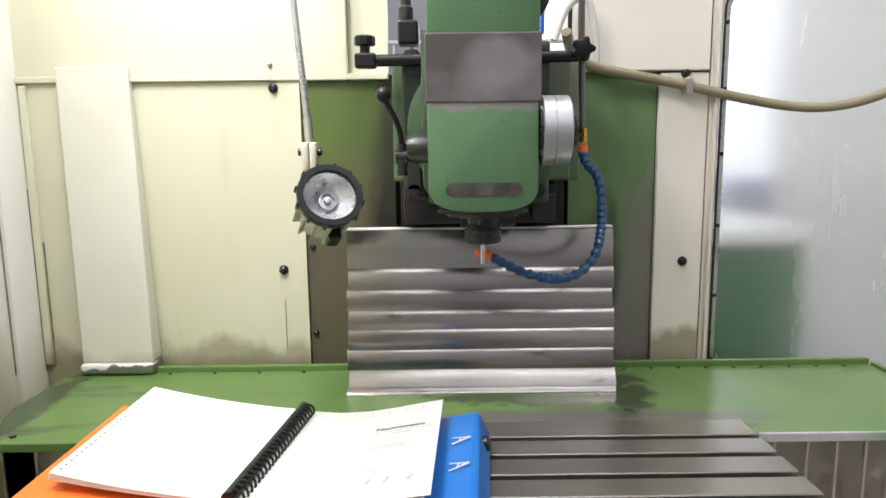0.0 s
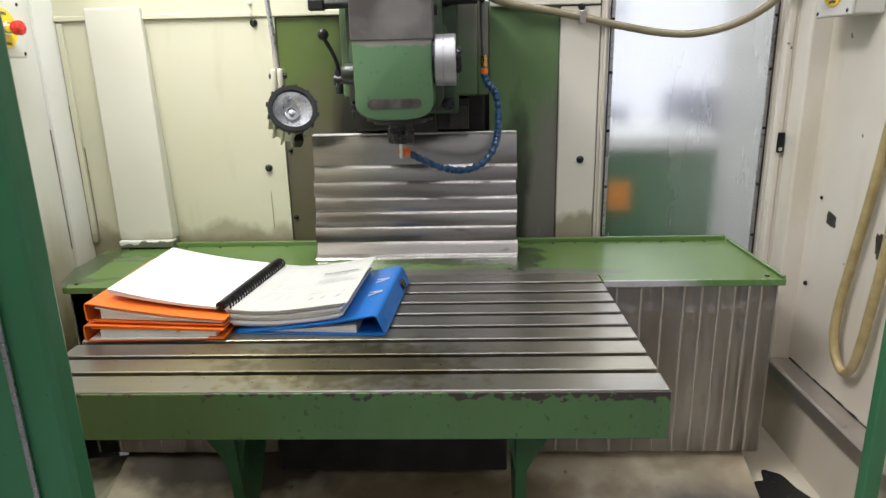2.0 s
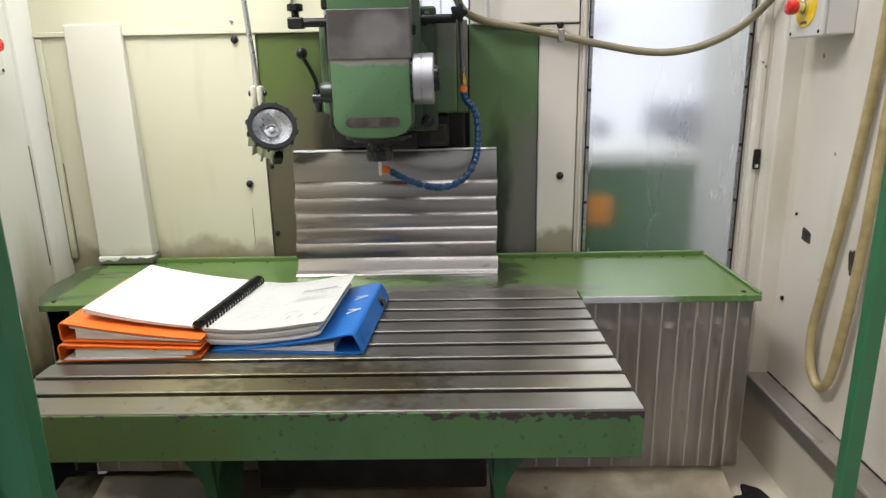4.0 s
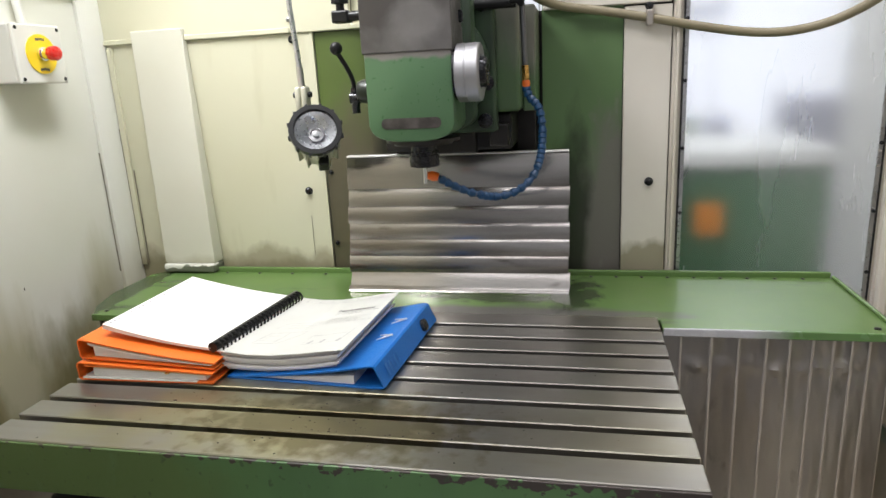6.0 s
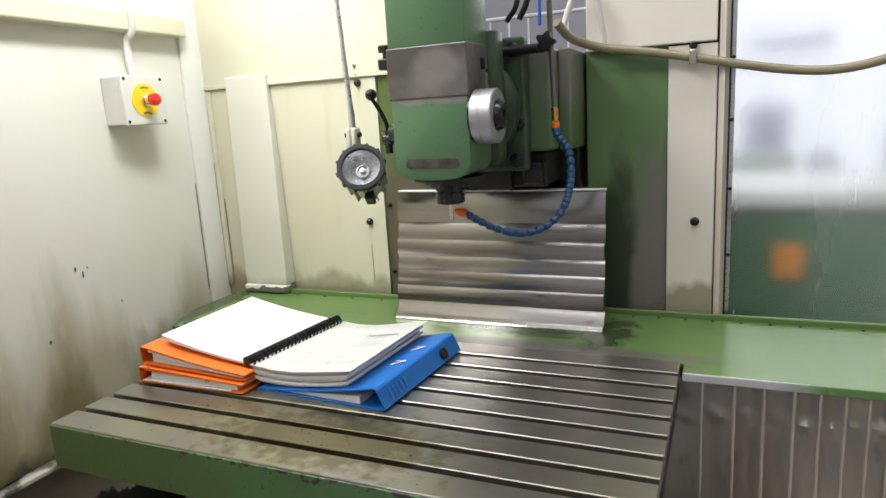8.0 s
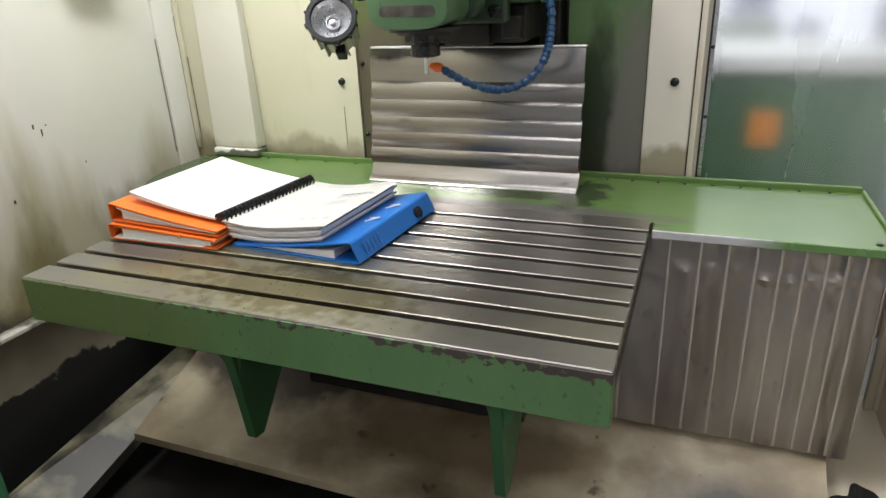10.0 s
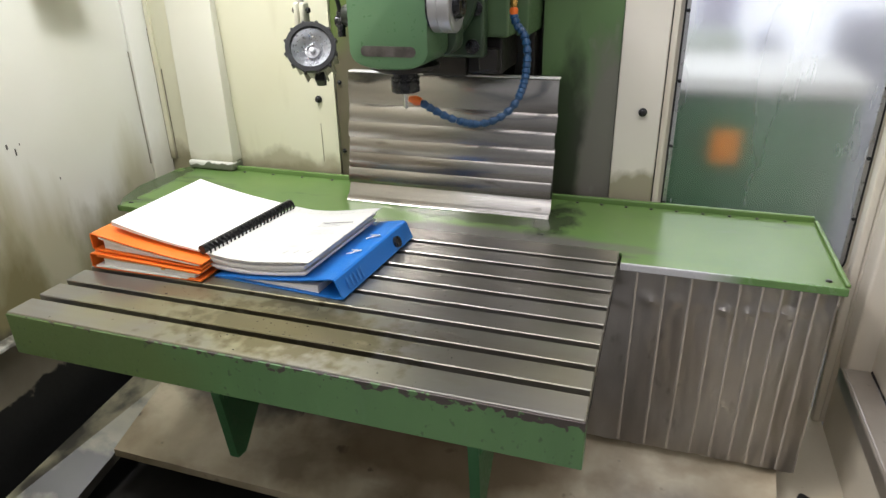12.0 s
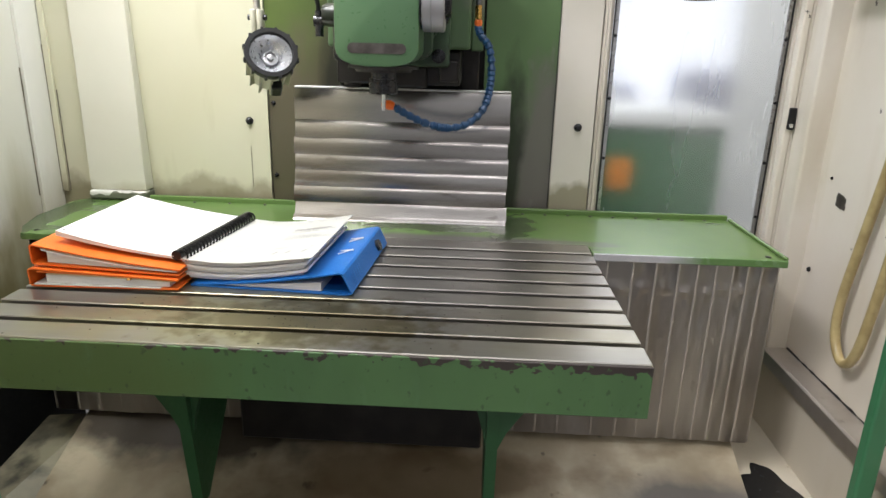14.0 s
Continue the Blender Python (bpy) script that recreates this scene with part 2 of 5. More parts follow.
zone(column_green, (0.15, 0.135, 0.11), (-0.20, 0.95, 1.02), (0.16, 0.5, 0.26), 0.9, 9, 0.6, 6.2, (1, 1, 0.5))
stain(column_green, (0.22, 0.23, 0.19), 11, 0.66, 0.74, 0.7, (1, 1, 0.5), 8.0)
# left column plate: same green, yellow lamp light put in as olive
column_lit_olive = material("column_lit_olive", (0.085, 0.126, 0.028), 0.38, 0, (0.062, 0.092, 0.024), 4, 0.7, 0.1, 120)
zone(column_lit_olive, (0.10, 0.083, 0.055), (-0.20, 0.95, 1.10), (0.20, 0.5, 0.36), 0.9, 9, 0.6, 6.2, (1, 1, 0.5))
# near-black towards the guideway recess
zone(column_lit_olive, (0.022, 0.022, 0.016), (-0.085, 0.95, 1.30), (0.060, 0.5, 0.50), 0.92, 12, 0.6, 2.2, (1, 1, 0.4))
ram_green = material("ram_green", (0.085, 0.150, 0.066), 0.36, 0, (0.060, 0.100, 0.050), 8, 0.8, 0.1, 120)
zone(ram_green, (0.20, 0.19, 0.165), (0.28, 0.85, 1.60), (0.2, 0.25, 0.16), 0.8, 12, 0.6, 1.2, (1, 1, 0.4))
# grease plus the shade left of the head, both in this colour
greasy_shade_green = material("greasy_shade_green", (0.016, 0.023, 0.014), 0.34, 0.1, (0.030, 0.026, 0.022), 9, 0.8, 0.15, 100)
# grimy green, darkened further to stand for shade behind the head
dirty_shaded_green = material("dirty_shaded_green", (0.042, 0.082, 0.040), 0.36, 0, (0.020, 0.032, 0.019), 9, 0.9, 0.1, 120)
post_green = material("post_green", (0.045, 0.185, 0.085), 0.35, 0, (0.04, 0.16, 0.07), 6, 0.6, 0.1, 140)
leg_green = material("leg_green", (0.045, 0.15, 0.055), 0.45, 0, (0.03, 0.09, 0.035), 7, 0.7, 0.1, 120)

steel_table = material("ground_steel", (0.34, 0.328, 0.306), 0.31, 0.88, (0.26, 0.248, 0.222), 5, 0.8, 0.018, 170, (0.04, 2.2, 1), 0.04)
stain(steel_table, (0.20, 0.175, 0.13), 14, 0.60, 0.78, 0.55, (0.6, 1.2, 1), 3.0)
stain(steel_table, (0.05, 0.04, 0.03), 75, 0.735, 0.77, 0.75, (0.7, 1, 1), 6.0)
stain(steel_table, (0.36, 0.33, 0.235), 2.2, 0.50, 0.66, 0.6, (1, 1, 1), 0.7)
zone(steel_table, (0.36, 0.335, 0.20), (-0.12, 0.10, 0.95), (0.36, 0.14, 0.1), 0.7, 9, 0.8, 2.7)
zone(steel_table, (0.15, 0.125, 0.07), (0.02, 0.10, 0.95), (0.26, 0.11, 0.1), 0.8, 34, 1.0, 4.9)
zone(steel_table, (0.25, 0.225, 0.20), (0.42, 0.30, 0.95), (0.20, 0.30, 0.1), 0.5, 10, 0.8, 1.9, (0.6, 1, 1))
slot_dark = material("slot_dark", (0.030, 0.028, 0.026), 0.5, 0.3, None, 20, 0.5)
steel_cover = material("brushed_stainless", (0.43, 0.412, 0.392), 0.22, 1.0, (0.25, 0.235, 0.215), 9, 0.85, 0.0, 40, (0.12, 1.0, 2.2), 0.02)
stain(steel_cover, (0.17, 0.15, 0.13), 7, 0.52, 0.74, 0.85, (0.22, 1, 2.0), 3.0)
stain(steel_cover, (0.12, 0.105, 0.09), 30, 0.66, 0.74, 0.7, (0.35, 1, 1.2), 8.0)
steel_skirt = material("skirt_stainless", (0.62, 0.585, 0.55), 0.34, 0.90, (0.50, 0.465, 0.43), 5, 0.8, 0.25, 9, (1.6, 1, 0.5), 0.06)
stain(steel_skirt, (0.36, 0.315, 0.265), 6, 0.5, 0.72, 0.7, (1, 1, 0.35), 3.0)
stain(steel_skirt, (0.20, 0.17, 0.14), 24, 0.64, 0.76, 0.6, (1, 1, 0.4), 5.0)
steel_skirt.node_tree.nodes["Bump"].inputs["Strength"].default_value = 0.45
steel_skirt.node_tree.nodes["Bump"].inputs["Distance"].default_value = 0.010
steel_rib = material("polished_rib", (0.64, 0.60, 0.56), 0.40, 0.85, (0.44, 0.40, 0.36), 14, 0.8, 0.1, 60, (1, 1, 0.4))
steel_lip = material("lip_steel", (0.55, 0.55, 0.56), 0.3, 0.9, (0.4, 0.4, 0.4), 9, 0.6, 0.05, 120)
steel_band = material("dark_steel_plate", (0.115, 0.105, 0.10), 0.40, 0.6, (0.21, 0.20, 0.195), 14, 0.8, 0.08, 60)
zone(steel_band, (0.36, 0.345, 0.34), (0.105, 0.47, 1.558), (0.075, 0.2, 0.052), 0.42, 9, 1.0, 3.1)
flange_steel = material("flange_steel", (0.72, 0.71, 0.69), 0.42, 0.55, (0.50, 0.48, 0.46), 14, 0.7, 0.05, 90)
pipe_steel = material("dark_pipe", (0.20, 0.20, 0.205), 0.34, 0.8, (0.13, 0.13, 0.135), 18, 0.7, 0.05, 90)
steel_disc = material("turned_aluminium", (0.46, 0.46, 0.475), 0.44, 0.85, (0.40, 0.40, 0.415), 14, 0.6, 0.0, 60, rough_var=0.03)
chrome = material("chrome", (0.75, 0.75, 0.75), 0.12, 1.0, (0.6, 0.6, 0.6), 10, 0.5)
blued = material("blued_steel", (0.035, 0.036, 0.040), 0.26, 0.75, (0.06, 0.06, 0.06), 12, 0.6, 0.05, 120)
grease = material("greasy_iron", (0.015, 0.013, 0.012), 0.40, 0.3, (0.036, 0.031, 0.027), 14, 0.7, 0.3, 90)
slot_plate = material("worn_plate", (0.060, 0.052, 0.048), 0.4, 0.5, (0.15, 0.135, 0.125), 40, 0.8, 0.1, 90)
black = material("black_plastic", (0.007, 0.007, 0.0075), 0.36, 0, (0.013, 0.013, 0.013), 15, 0.6, 0.05, 150, spec=0.32)
rubber = material("black_rubber", (0.010, 0.010, 0.010), 0.6, 0, None, 15, 0.6, 0.1, 150)
blue_hose = material("blue_segment_plastic", (0.010, 0.060, 0.155), 0.33, 0, (0.008, 0.042, 0.10), 20, 0.6)
orange_tip = material("orange_plastic", (0.80, 0.16, 0.02), 0.36, 0, (0.65, 0.12, 0.015), 20, 0.6)
brass = material("brass", (0.62, 0.38, 0.12), 0.28, 1.0, (0.45, 0.27, 0.09), 25, 0.6)
hose_beige = material("beige_hose", (0.27, 0.235, 0.15), 0.33, 0, (0.19, 0.16, 0.095), 12, 0.7, 0.15, 200)
hose_braid = material("braided_hose", (0.46, 0.37, 0.18), 0.34, 0, (0.30, 0.22, 0.09), 30, 0.7, 0.5, 260)
orange_card = material("orange_card", (0.87, 0.180, 0.022), 0.42, 0, (0.78, 0.150, 0.018), 9, 0.5, 0.04, 220)
blue_card = material("blue_card", (0.012, 0.148, 0.50), 0.40, 0, (0.010, 0.126, 0.43), 9, 0.5, 0.04, 220)
blue_pale = material("pale_blue_mark", (0.032, 0.185, 0.52), 0.45, 0, (0.014, 0.14, 0.45), 60, 0.9)
paper = material("paper", (0.86, 0.86, 0.83), 0.7, 0, (0.82, 0.82, 0.78), 9, 0.5, 0.03, 300, spec=0.2)
# right page toned greyer than the left one
paper_grey = material("greyer_page", (0.58, 0.58, 0.545), 0.7, 0, (0.51, 0.51, 0.475), 9, 0.5, 0.03, 300, spec=0.2)
paper_edge = material("paper_edges", (0.84, 0.82, 0.81), 0.75, 0, (0.66, 0.64, 0.63), 70, 0.9, 0.3, 40, (0.15, 0.15, 14), spec=0.2)
manila = material("manila_paper", (0.66, 0.52, 0.34), 0.7, 0, (0.58, 0.45, 0.28), 12, 0.6)
ink = material("ink", (0.09, 0.09, 0.095), 0.6, 0, (0.13, 0.13, 0.13), 30, 0.5)
ink_pale = material("pale_ink", (0.30, 0.30, 0.295), 0.6, 0, (0.60, 0.60, 0.58), 30, 0.5)
lamp_cream = material("lamp_cream", (0.62, 0.61, 0.50), 0.36, 0, (0.54, 0.52, 0.40), 14, 0.6, 0.08, 140)
lamp_fin = material("lamp_fins", (0.40, 0.40, 0.30), 0.40, 0.1, (0.30, 0.29, 0.20), 14, 0.6, 0.08, 140)
reflector = material("reflector", (0.74, 0.75, 0.78), 0.30, 0.75, (0.58, 0.59, 0.62), 8, 0.5)
foot_paint = material("foot_paint", (0.66, 0.65, 0.61), 0.42, 0, (0.60, 0.59, 0.54), 9, 0.5, 0.06, 160)
overlay(foot_paint, (0.13, 0.14, 0.10), "Z", 0.9665, 0.9645, 0.020, 24, (1, 1, 0.4), seed=1.7)
box_grey = material("box_grey", (0.66, 0.65, 0.61), 0.42, 0, (0.60, 0.59, 0.54), 9, 0.5, 0.06, 160)
yellow = material("yellow_plate", (0.88, 0.62, 0.02), 0.36, 0, (0.80, 0.54, 0.015), 12, 0.5)
red = material("red_button", (0.68, 0.025, 0.02), 0.28, 0, (0.58, 0.02, 0.015), 12, 0.5)
hall_white = material("hall_white", (0.72, 0.73, 0.74), 0.7, 0, (0.66, 0.66, 0.66), 1.5, 0.5)
hall_floor = material("hall_floor", (0.27, 0.265, 0.255), 0.5, 0, (0.21, 0.205, 0.195), 2, 0.6)
far_grey = material("far_grey", (0.34, 0.34, 0.37), 0.5, 0, (0.30, 0.30, 0.32), 3, 0.5)
far_blue = material("far_blue_grey", (0.42, 0.43, 0.55), 0.6, 0, (0.34, 0.35, 0.46), 3, 0.5)
far_violet = material("far_violet_grey", (0.56, 0.54, 0.70), 0.6, 0, (0.46, 0.44, 0.60), 3, 0.5)
far_sage = material("far_sage", (0.50, 0.56, 0.50), 0.6, 0, (0.42, 0.48, 0.42), 3, 0.5)
far_green = material("far_green", (0.045, 0.165, 0.065), 0.45, 0, (0.038, 0.14, 0.055), 3, 0.5)
far_white = material("far_white", (0.93, 0.95, 0.92), 0.6, 0, (0.88, 0.90, 0.87), 3, 0.5)
far_orange = material("far_orange", (1.0, 0.36, 0.01), 0.45, 0, (0.8, 0.24, 0.02), 3, 0.5)
blue_cable = material("blue_cable", (0.02, 0.10, 0.55), 0.4, 0, None, 12, 0.5)

pane = bpy.data.materials.new("frosted_pane")
pane.use_nodes = True
pn, pl = pane.node_tree.nodes, pane.node_tree.links
pb = pn["Principled BSDF"]
pb.inputs["Base Color"].default_value = (0.93, 0.95, 0.95, 1)
pb.inputs["Transmission Weight"].default_value = 0.975
pb.inputs["IOR"].default_value = 1.25
pb.inputs["Coat Weight"].default_value = 0.6
pb.inputs["Coat Roughness"].default_value = 0.32
pb.inputs["Coat IOR"].default_value = 1.4
pnz = pn.new("ShaderNodeTexNoise")
pnz.inputs["Scale"].default_value, pnz.inputs["Detail"].default_value = 5, 4
ptc, pmp = pn.new("ShaderNodeTexCoord"), pn.new("ShaderNodeMapping")
pmp.inputs["Scale"].default_value = (3, 1, 0.5)
pl.new(ptc.outputs["Object"], pmp.inputs["Vector"])
pl.new(pmp.outputs[0], pnz.inputs["Vector"])
pmr = pn.new("ShaderNodeMapRange")
pmr.inputs["To Min"].default_value, pmr.inputs["To Max"].default_value = 0.22, 0.31
pl.new(pnz.outputs[0], pmr.inputs["Value"])
pl.new(pmr.outputs[0], pb.inputs["Roughness"])

# milkier towards the right: reflected haze put into the transmission
ptw, psx = pn.new("ShaderNodeMapRange"), pn.new("ShaderNodeSeparateXYZ")
pl.new(ptc.outputs["Object"], psx.inputs[0])
pad = pn.new("ShaderNodeMath")
pad.operation = "MULTIPLY_ADD"
pad.inputs[1].default_value = 0.22
pl.new(pnz.outputs[0], pad.inputs[0])
pl.new(psx.outputs[0], pad.inputs[2])
ptw.inputs["From Min"].default_value, ptw.inputs["From Max"].default_value = 0.82, 1.20
ptw.inputs["To Min"].default_value, ptw.inputs["To Max"].default_value = 0.98, 0.90
pl.new(pad.outputs[0], ptw.inputs["Value"])
pl.new(ptw.outputs[0], pb.inputs["Transmission Weight"])


def glow(name, colour, strength):
    m = bpy.data.materials.new(name)
    m.use_nodes = True
    p = m.node_tree.nodes["Principled BSDF"]
    p.inputs["Base Color"].default_value = (*colour, 1)
    p.inputs["Emission Color"].default_value = (*colour, 1)
    p.inputs["Emission Strength"].default_value = strength
    return m


daylight = glow("daylight_backdrop", (0.90, 0.92, 1.0), 0.95)


# ---- mesh helpers ----
def part(name, bm, mat, parent=None, label="", smooth=False):
    me = bpy.data.meshes.new(name)
    bmesh.ops.recalc_face_normals(bm, faces=bm.faces)
    bm.to_mesh(me)
    bm.free()
    for m in mat if isinstance(mat, (list, tuple)) else [mat]:
        me.materials.append(m)
    if smooth:
        me.shade_smooth()
        me.set_sharp_from_angle(angle=radians(38))
    ob = new(name, me)
    if parent:
        ob.parent = parent
        ob.matrix_parent_inverse = Matrix.Translation(-parent.location) if parent.type == "EMPTY" else Matrix()
    if label:
        tagged(ob, label)
    return ob


def thing(name, base, label, category, group="", kind=""):
    ob = new(name)
    ob.empty_display_size = 0.02
    ob.location = base
    return tagged(ob, label, category, group, kind)


def structure(name, bm, mat, label, category, smooth=False):
    return tagged(part(name, bm, mat, None, "", smooth), label, category, "", "structure")


def box(bm, x0, x1, y0, y1, z0, z1, bev=0.0, seg=2, m=None):
    made = bmesh.ops.create_cube(bm, size=1, matrix=Matrix.Translation(((x0 + x1) / 2, (y0 + y1) / 2, (z0 + z1) / 2))
                                 @ Matrix.Diagonal((x1 - x0, y1 - y0, z1 - z0, 1)))["verts"]
    if bev:
        edges = list({e for v in made for e in v.link_edges})
        made = list({v for f in bmesh.ops.bevel(bm, geom=edges, offset=bev, segments=seg, affect="EDGES", profile=0.5)["faces"] for v in f.verts} | {v for v in made if v.is_valid})
    if m is not None:
        bmesh.ops.transform(bm, matrix=m, verts=made)
    return made


def cyl(bm, a, b, r, seg=24, r2=None, caps=True):
    a, b = Vector(a), Vector(b)
    d = b - a
    m = Matrix.Translation((a + b) / 2) @ d.to_track_quat("Z", "Y").to_matrix().to_4x4()
    return bmesh.ops.create_cone(bm, cap_ends=caps, segments=seg, radius1=r, radius2=r if r2 is None else r2, depth=d.length, matrix=m)["verts"]


def ball(bm, c, r, sx=1, sy=1, sz=1, seg=20):
    return bmesh.ops.create_uvsphere(bm, u_segments=seg, v_segments=seg // 2, radius=r,
                                     matrix=Matrix.Translation(c) @ Matrix.Diagonal((sx, sy, sz, 1)))["verts"]


def lathe(bm, a, b, rings, seg=32):
    """A turned body along a to b: rings of (part of the way, radius)."""
    a, b = Vector(a), Vector(b)
    q = (b - a).to_track_quat("Z", "Y")
    rows = []
    for s, r in rings:
        c = a.lerp(b, s)
        rows.append([bm.verts.new(c + q @ Vector((r * math.cos(2 * math.pi * k / seg), r * math.sin(2 * math.pi * k / seg), 0))) for k in range(seg)])
    for u, v in zip(rows, rows[1:]):
        for k in range(seg):
            bm.faces.new((u[k], u[(k + 1) % seg], v[(k + 1) % seg], v[k]))
    bm.faces.new(rows[0])
    bm.faces.new(rows[-1])


def smooth_line(pts, steps=8):
    """A Catmull-Rom line through the points."""
    p = [Vector(x) for x in pts]
    p = [2 * p[0] - p[1]] + p + [2 * p[-1] - p[-2]]
    out = []
    for i in range(1, len(p) - 2):
        for k in range(steps):
            t = k / steps
            out.append(0.5 * (2 * p[i] + (p[i + 1] - p[i - 1]) * t + (2 * p[i - 1] - 5 * p[i] + 4 * p[i + 1] - p[i + 2]) * t * t
                              + (3 * p[i] - p[i - 1] - 3 * p[i + 1] + p[i + 2]) * t ** 3))
    return out + [p[-2]]


def sweep(bm, line, r, seg=12):
    rows, up = [], None
    for i, c in enumerate(line):
        d = (line[min(i + 1, len(line) - 1)] - line[max(i - 1, 0)]).normalized()
        if up is None:
            up = d.orthogonal()
        up = (up - up.dot(d) * d).normalized()
        side = d.cross(up)
        rows.append([bm.verts.new(c + r * (math.cos(2 * math.pi * k / seg) * up + math.sin(2 * math.pi * k / seg) * side)) for k in range(seg)])
    for u, v in zip(rows, rows[1:]):
        for k in range(seg):
            bm.faces.new((u[k], u[(k + 1) % seg], v[(k + 1) % seg], v[k]))
    bm.faces.new(rows[0])
    bm.faces.new(rows[-1])


def prism(bm, outline, z0, z1):
    """A plan outline raised from z0 to z1."""
    low = [bm.verts.new((x, y, z0)) for x, y in outline]
    top = [bm.verts.new((x, y, z1)) for x, y in outline]
    n = len(outline)
    bm.faces.new(low)
    bm.faces.new(top)
    for k in range(n):
        bm.faces.new((low[k], low[(k + 1) % n], top[(k + 1) % n], top[k]))


def extrude_profile(bm, profile, place, thick):
    """A thin bent sheet: profile points (u, v) and their offset by thick, laid by place(u, v, s) for s = 0 and 1."""
    p = [Vector(q) for q in profile]
    off = []
    for i in range(len(p)):
        d = (p[min(i + 1, len(p) - 1)] - p[max(i - 1, 0)]).normalized()
        off.append(p[i] + Vector((-d.y, d.x)) * thick)
    ring = p + off[::-1]
    a = [bm.verts.new(place(q.x, q.y, 0)) for q in ring]
    b = [bm.verts.new(place(q.x, q.y, 1)) for q in ring]
    n, h = len(ring), len(p)
    for k in range(n):
        bm.faces.new((a[k], a[(k + 1) % n], b[(k + 1) % n], b[k]))
    for k in range(h - 1):
        for r in (a, b):
            bm.faces.new((r[k], r[k + 1], r[n - 2 - k], r[n - 1 - k]))


def rounded(x0, x1, z0, z1, r, seg=5, corners=(1, 1, 1, 1)):
    """A rounded rectangle, from the lower left corner round; corners: ll, lr, ur, ul."""
    pts = []
    for k, (cx, cz, a0) in enumerate(((x0 + r, z0 + r, 180), (x1 - r, z0 + r, 270), (x1 - r, z1 - r, 0), (x0 + r, z1 - r, 90))):
        if corners[k]:
            pts += [(cx + r * math.cos(radians(a0 + 90 * i / seg)), cz + r * math.sin(radians(a0 + 90 * i / seg))) for i in range(seg + 1)]
        else:
            pts.append(((x0, x1, x1, x0)[k], (z0, z0, z1, z1)[k]))
    return pts


def plate(bm, outline, y0, y1):
    """An outline in x and z, thick from y0 to y1."""
    a = [bm.verts.new((x, y0, z)) for x, z in outline]
    b = [bm.verts.new((x, y1, z)) for x, z in outline]
    n = len(outline)
    bm.faces.new(a)
    bm.faces.new(b)
    for k in range(n):
        bm.faces.new((a[k], a[(k + 1) % n], b[(k + 1) % n], b[k]))


def screw(parent, c, axis, r=0.0075, mat=None, name="screw"):
    bm = bmesh.new()
    c, axis = Vector(c), Vector(axis)
    lathe(bm, c, c + axis, [(0, r * 1.15), (0.25, r * 1.1), (0.3, r * 0.9), (0.8, r * 0.85), (1.0, r * 0.55)], 14)
    return part(name, bm, mat or blued, parent, "", True)


# ---- hall round the machine ----
bm = bmesh.new()
box(bm, -6, 7, -6, 6, -0.1, 0)
structure("floor", bm, hall_floor, "grey workshop floor under the machine", "floor")
bm = bmesh.new()
box(bm, -6, 7, -6, 6, 4.5, 4.6)
structure("ceiling", bm, hall_white, "plain white workshop ceiling", "ceiling")
for nm, b in (("wall_hall_north", (-6, 7, 6, 6.1)), ("wall_hall_south", (-6, 7, -6.1, -6)), ("wall_hall_west", (-6.1, -6, -6, 6)), ("wall_hall_east", (7, 7.1, -6, 6))):
    bm = bmesh.new()
    box(bm, *b, 0, 4.5)
    structure(nm, bm, hall_white, "plain white workshop wall", "wall")
bm = bmesh.new()
box(bm, -2.2, 4.5, 4.9, 4.95, 0.6, 3.9)
tagged(part("backdrop", bm, daylight), "bright daylight beyond the workshop windows", "backdrop", "", "structure")

# ---- enclosure ----
WB = 0.94   # back wall
WL = -0.93  # left wall
WR = 1.15   # right wall

bm = bmesh.new()
box(bm, WL, -0.292, WB, WB + 0.012, 0.3, 1.5872)
wb = structure("wall_back_panel", bm, cream_low, "cream sheet-metal enclosure panel with grimy lower edge", "wall")
bm = bmesh.new()
box(bm, WL, -0.185, WB - 0.006, WB + 0.012, 1.588, 2.35, 0.003, 2)
box(bm, -0.185, -0.100, WB + 0.018, WB + 0.03, 1.60, 2.35)
box(bm, -0.185, -0.098, WB - 0.010, WB + 0.03, 1.588, 1.602, 0.002, 1)
box(bm, -0.104, -0.098, WB + 0.004, WB + 0.03, 1.602, 2.35)
structure("wall_back_upper", bm, cream, "upper cream sheet-metal enclosure panel", "wall")
bm = bmesh.new()
box(bm, WL, -0.35, WB - 0.011, WB - 0.0065, 1.588, 1.602, 0.002, 1)
structure("trim", bm, cream, "thin cream seam rail along the panels", "trim")
bm = bmesh.new()
box(bm, 0.303, 0.600, WB - 0.006, WB + 0.015, 1.600, 2.35, 0.003, 2)
structure("wall_back_upper_right", bm, cream_lit_post, "upper cream enclosure panel beside the window", "wall")
bm = bmesh.new()
box(bm, 0.494, 0.602, WB, WB + 0.014, 0.3, 1.596, 0.002, 1)
structure("wall_back_post", bm, cream_lit_post, "narrow cream panel between column and window", "wall")

# added backing sheets, block light leaking through the panel gaps
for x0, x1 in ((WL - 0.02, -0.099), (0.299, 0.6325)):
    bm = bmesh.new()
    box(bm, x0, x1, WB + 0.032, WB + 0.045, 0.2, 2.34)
    structure("leak_stop_panel", bm, dark_pit, "added dark backing that stops light leaking between the panels", "wall")
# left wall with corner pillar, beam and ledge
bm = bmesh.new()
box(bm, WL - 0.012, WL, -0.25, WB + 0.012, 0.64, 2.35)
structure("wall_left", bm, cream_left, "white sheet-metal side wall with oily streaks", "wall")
bm = bmesh.new()
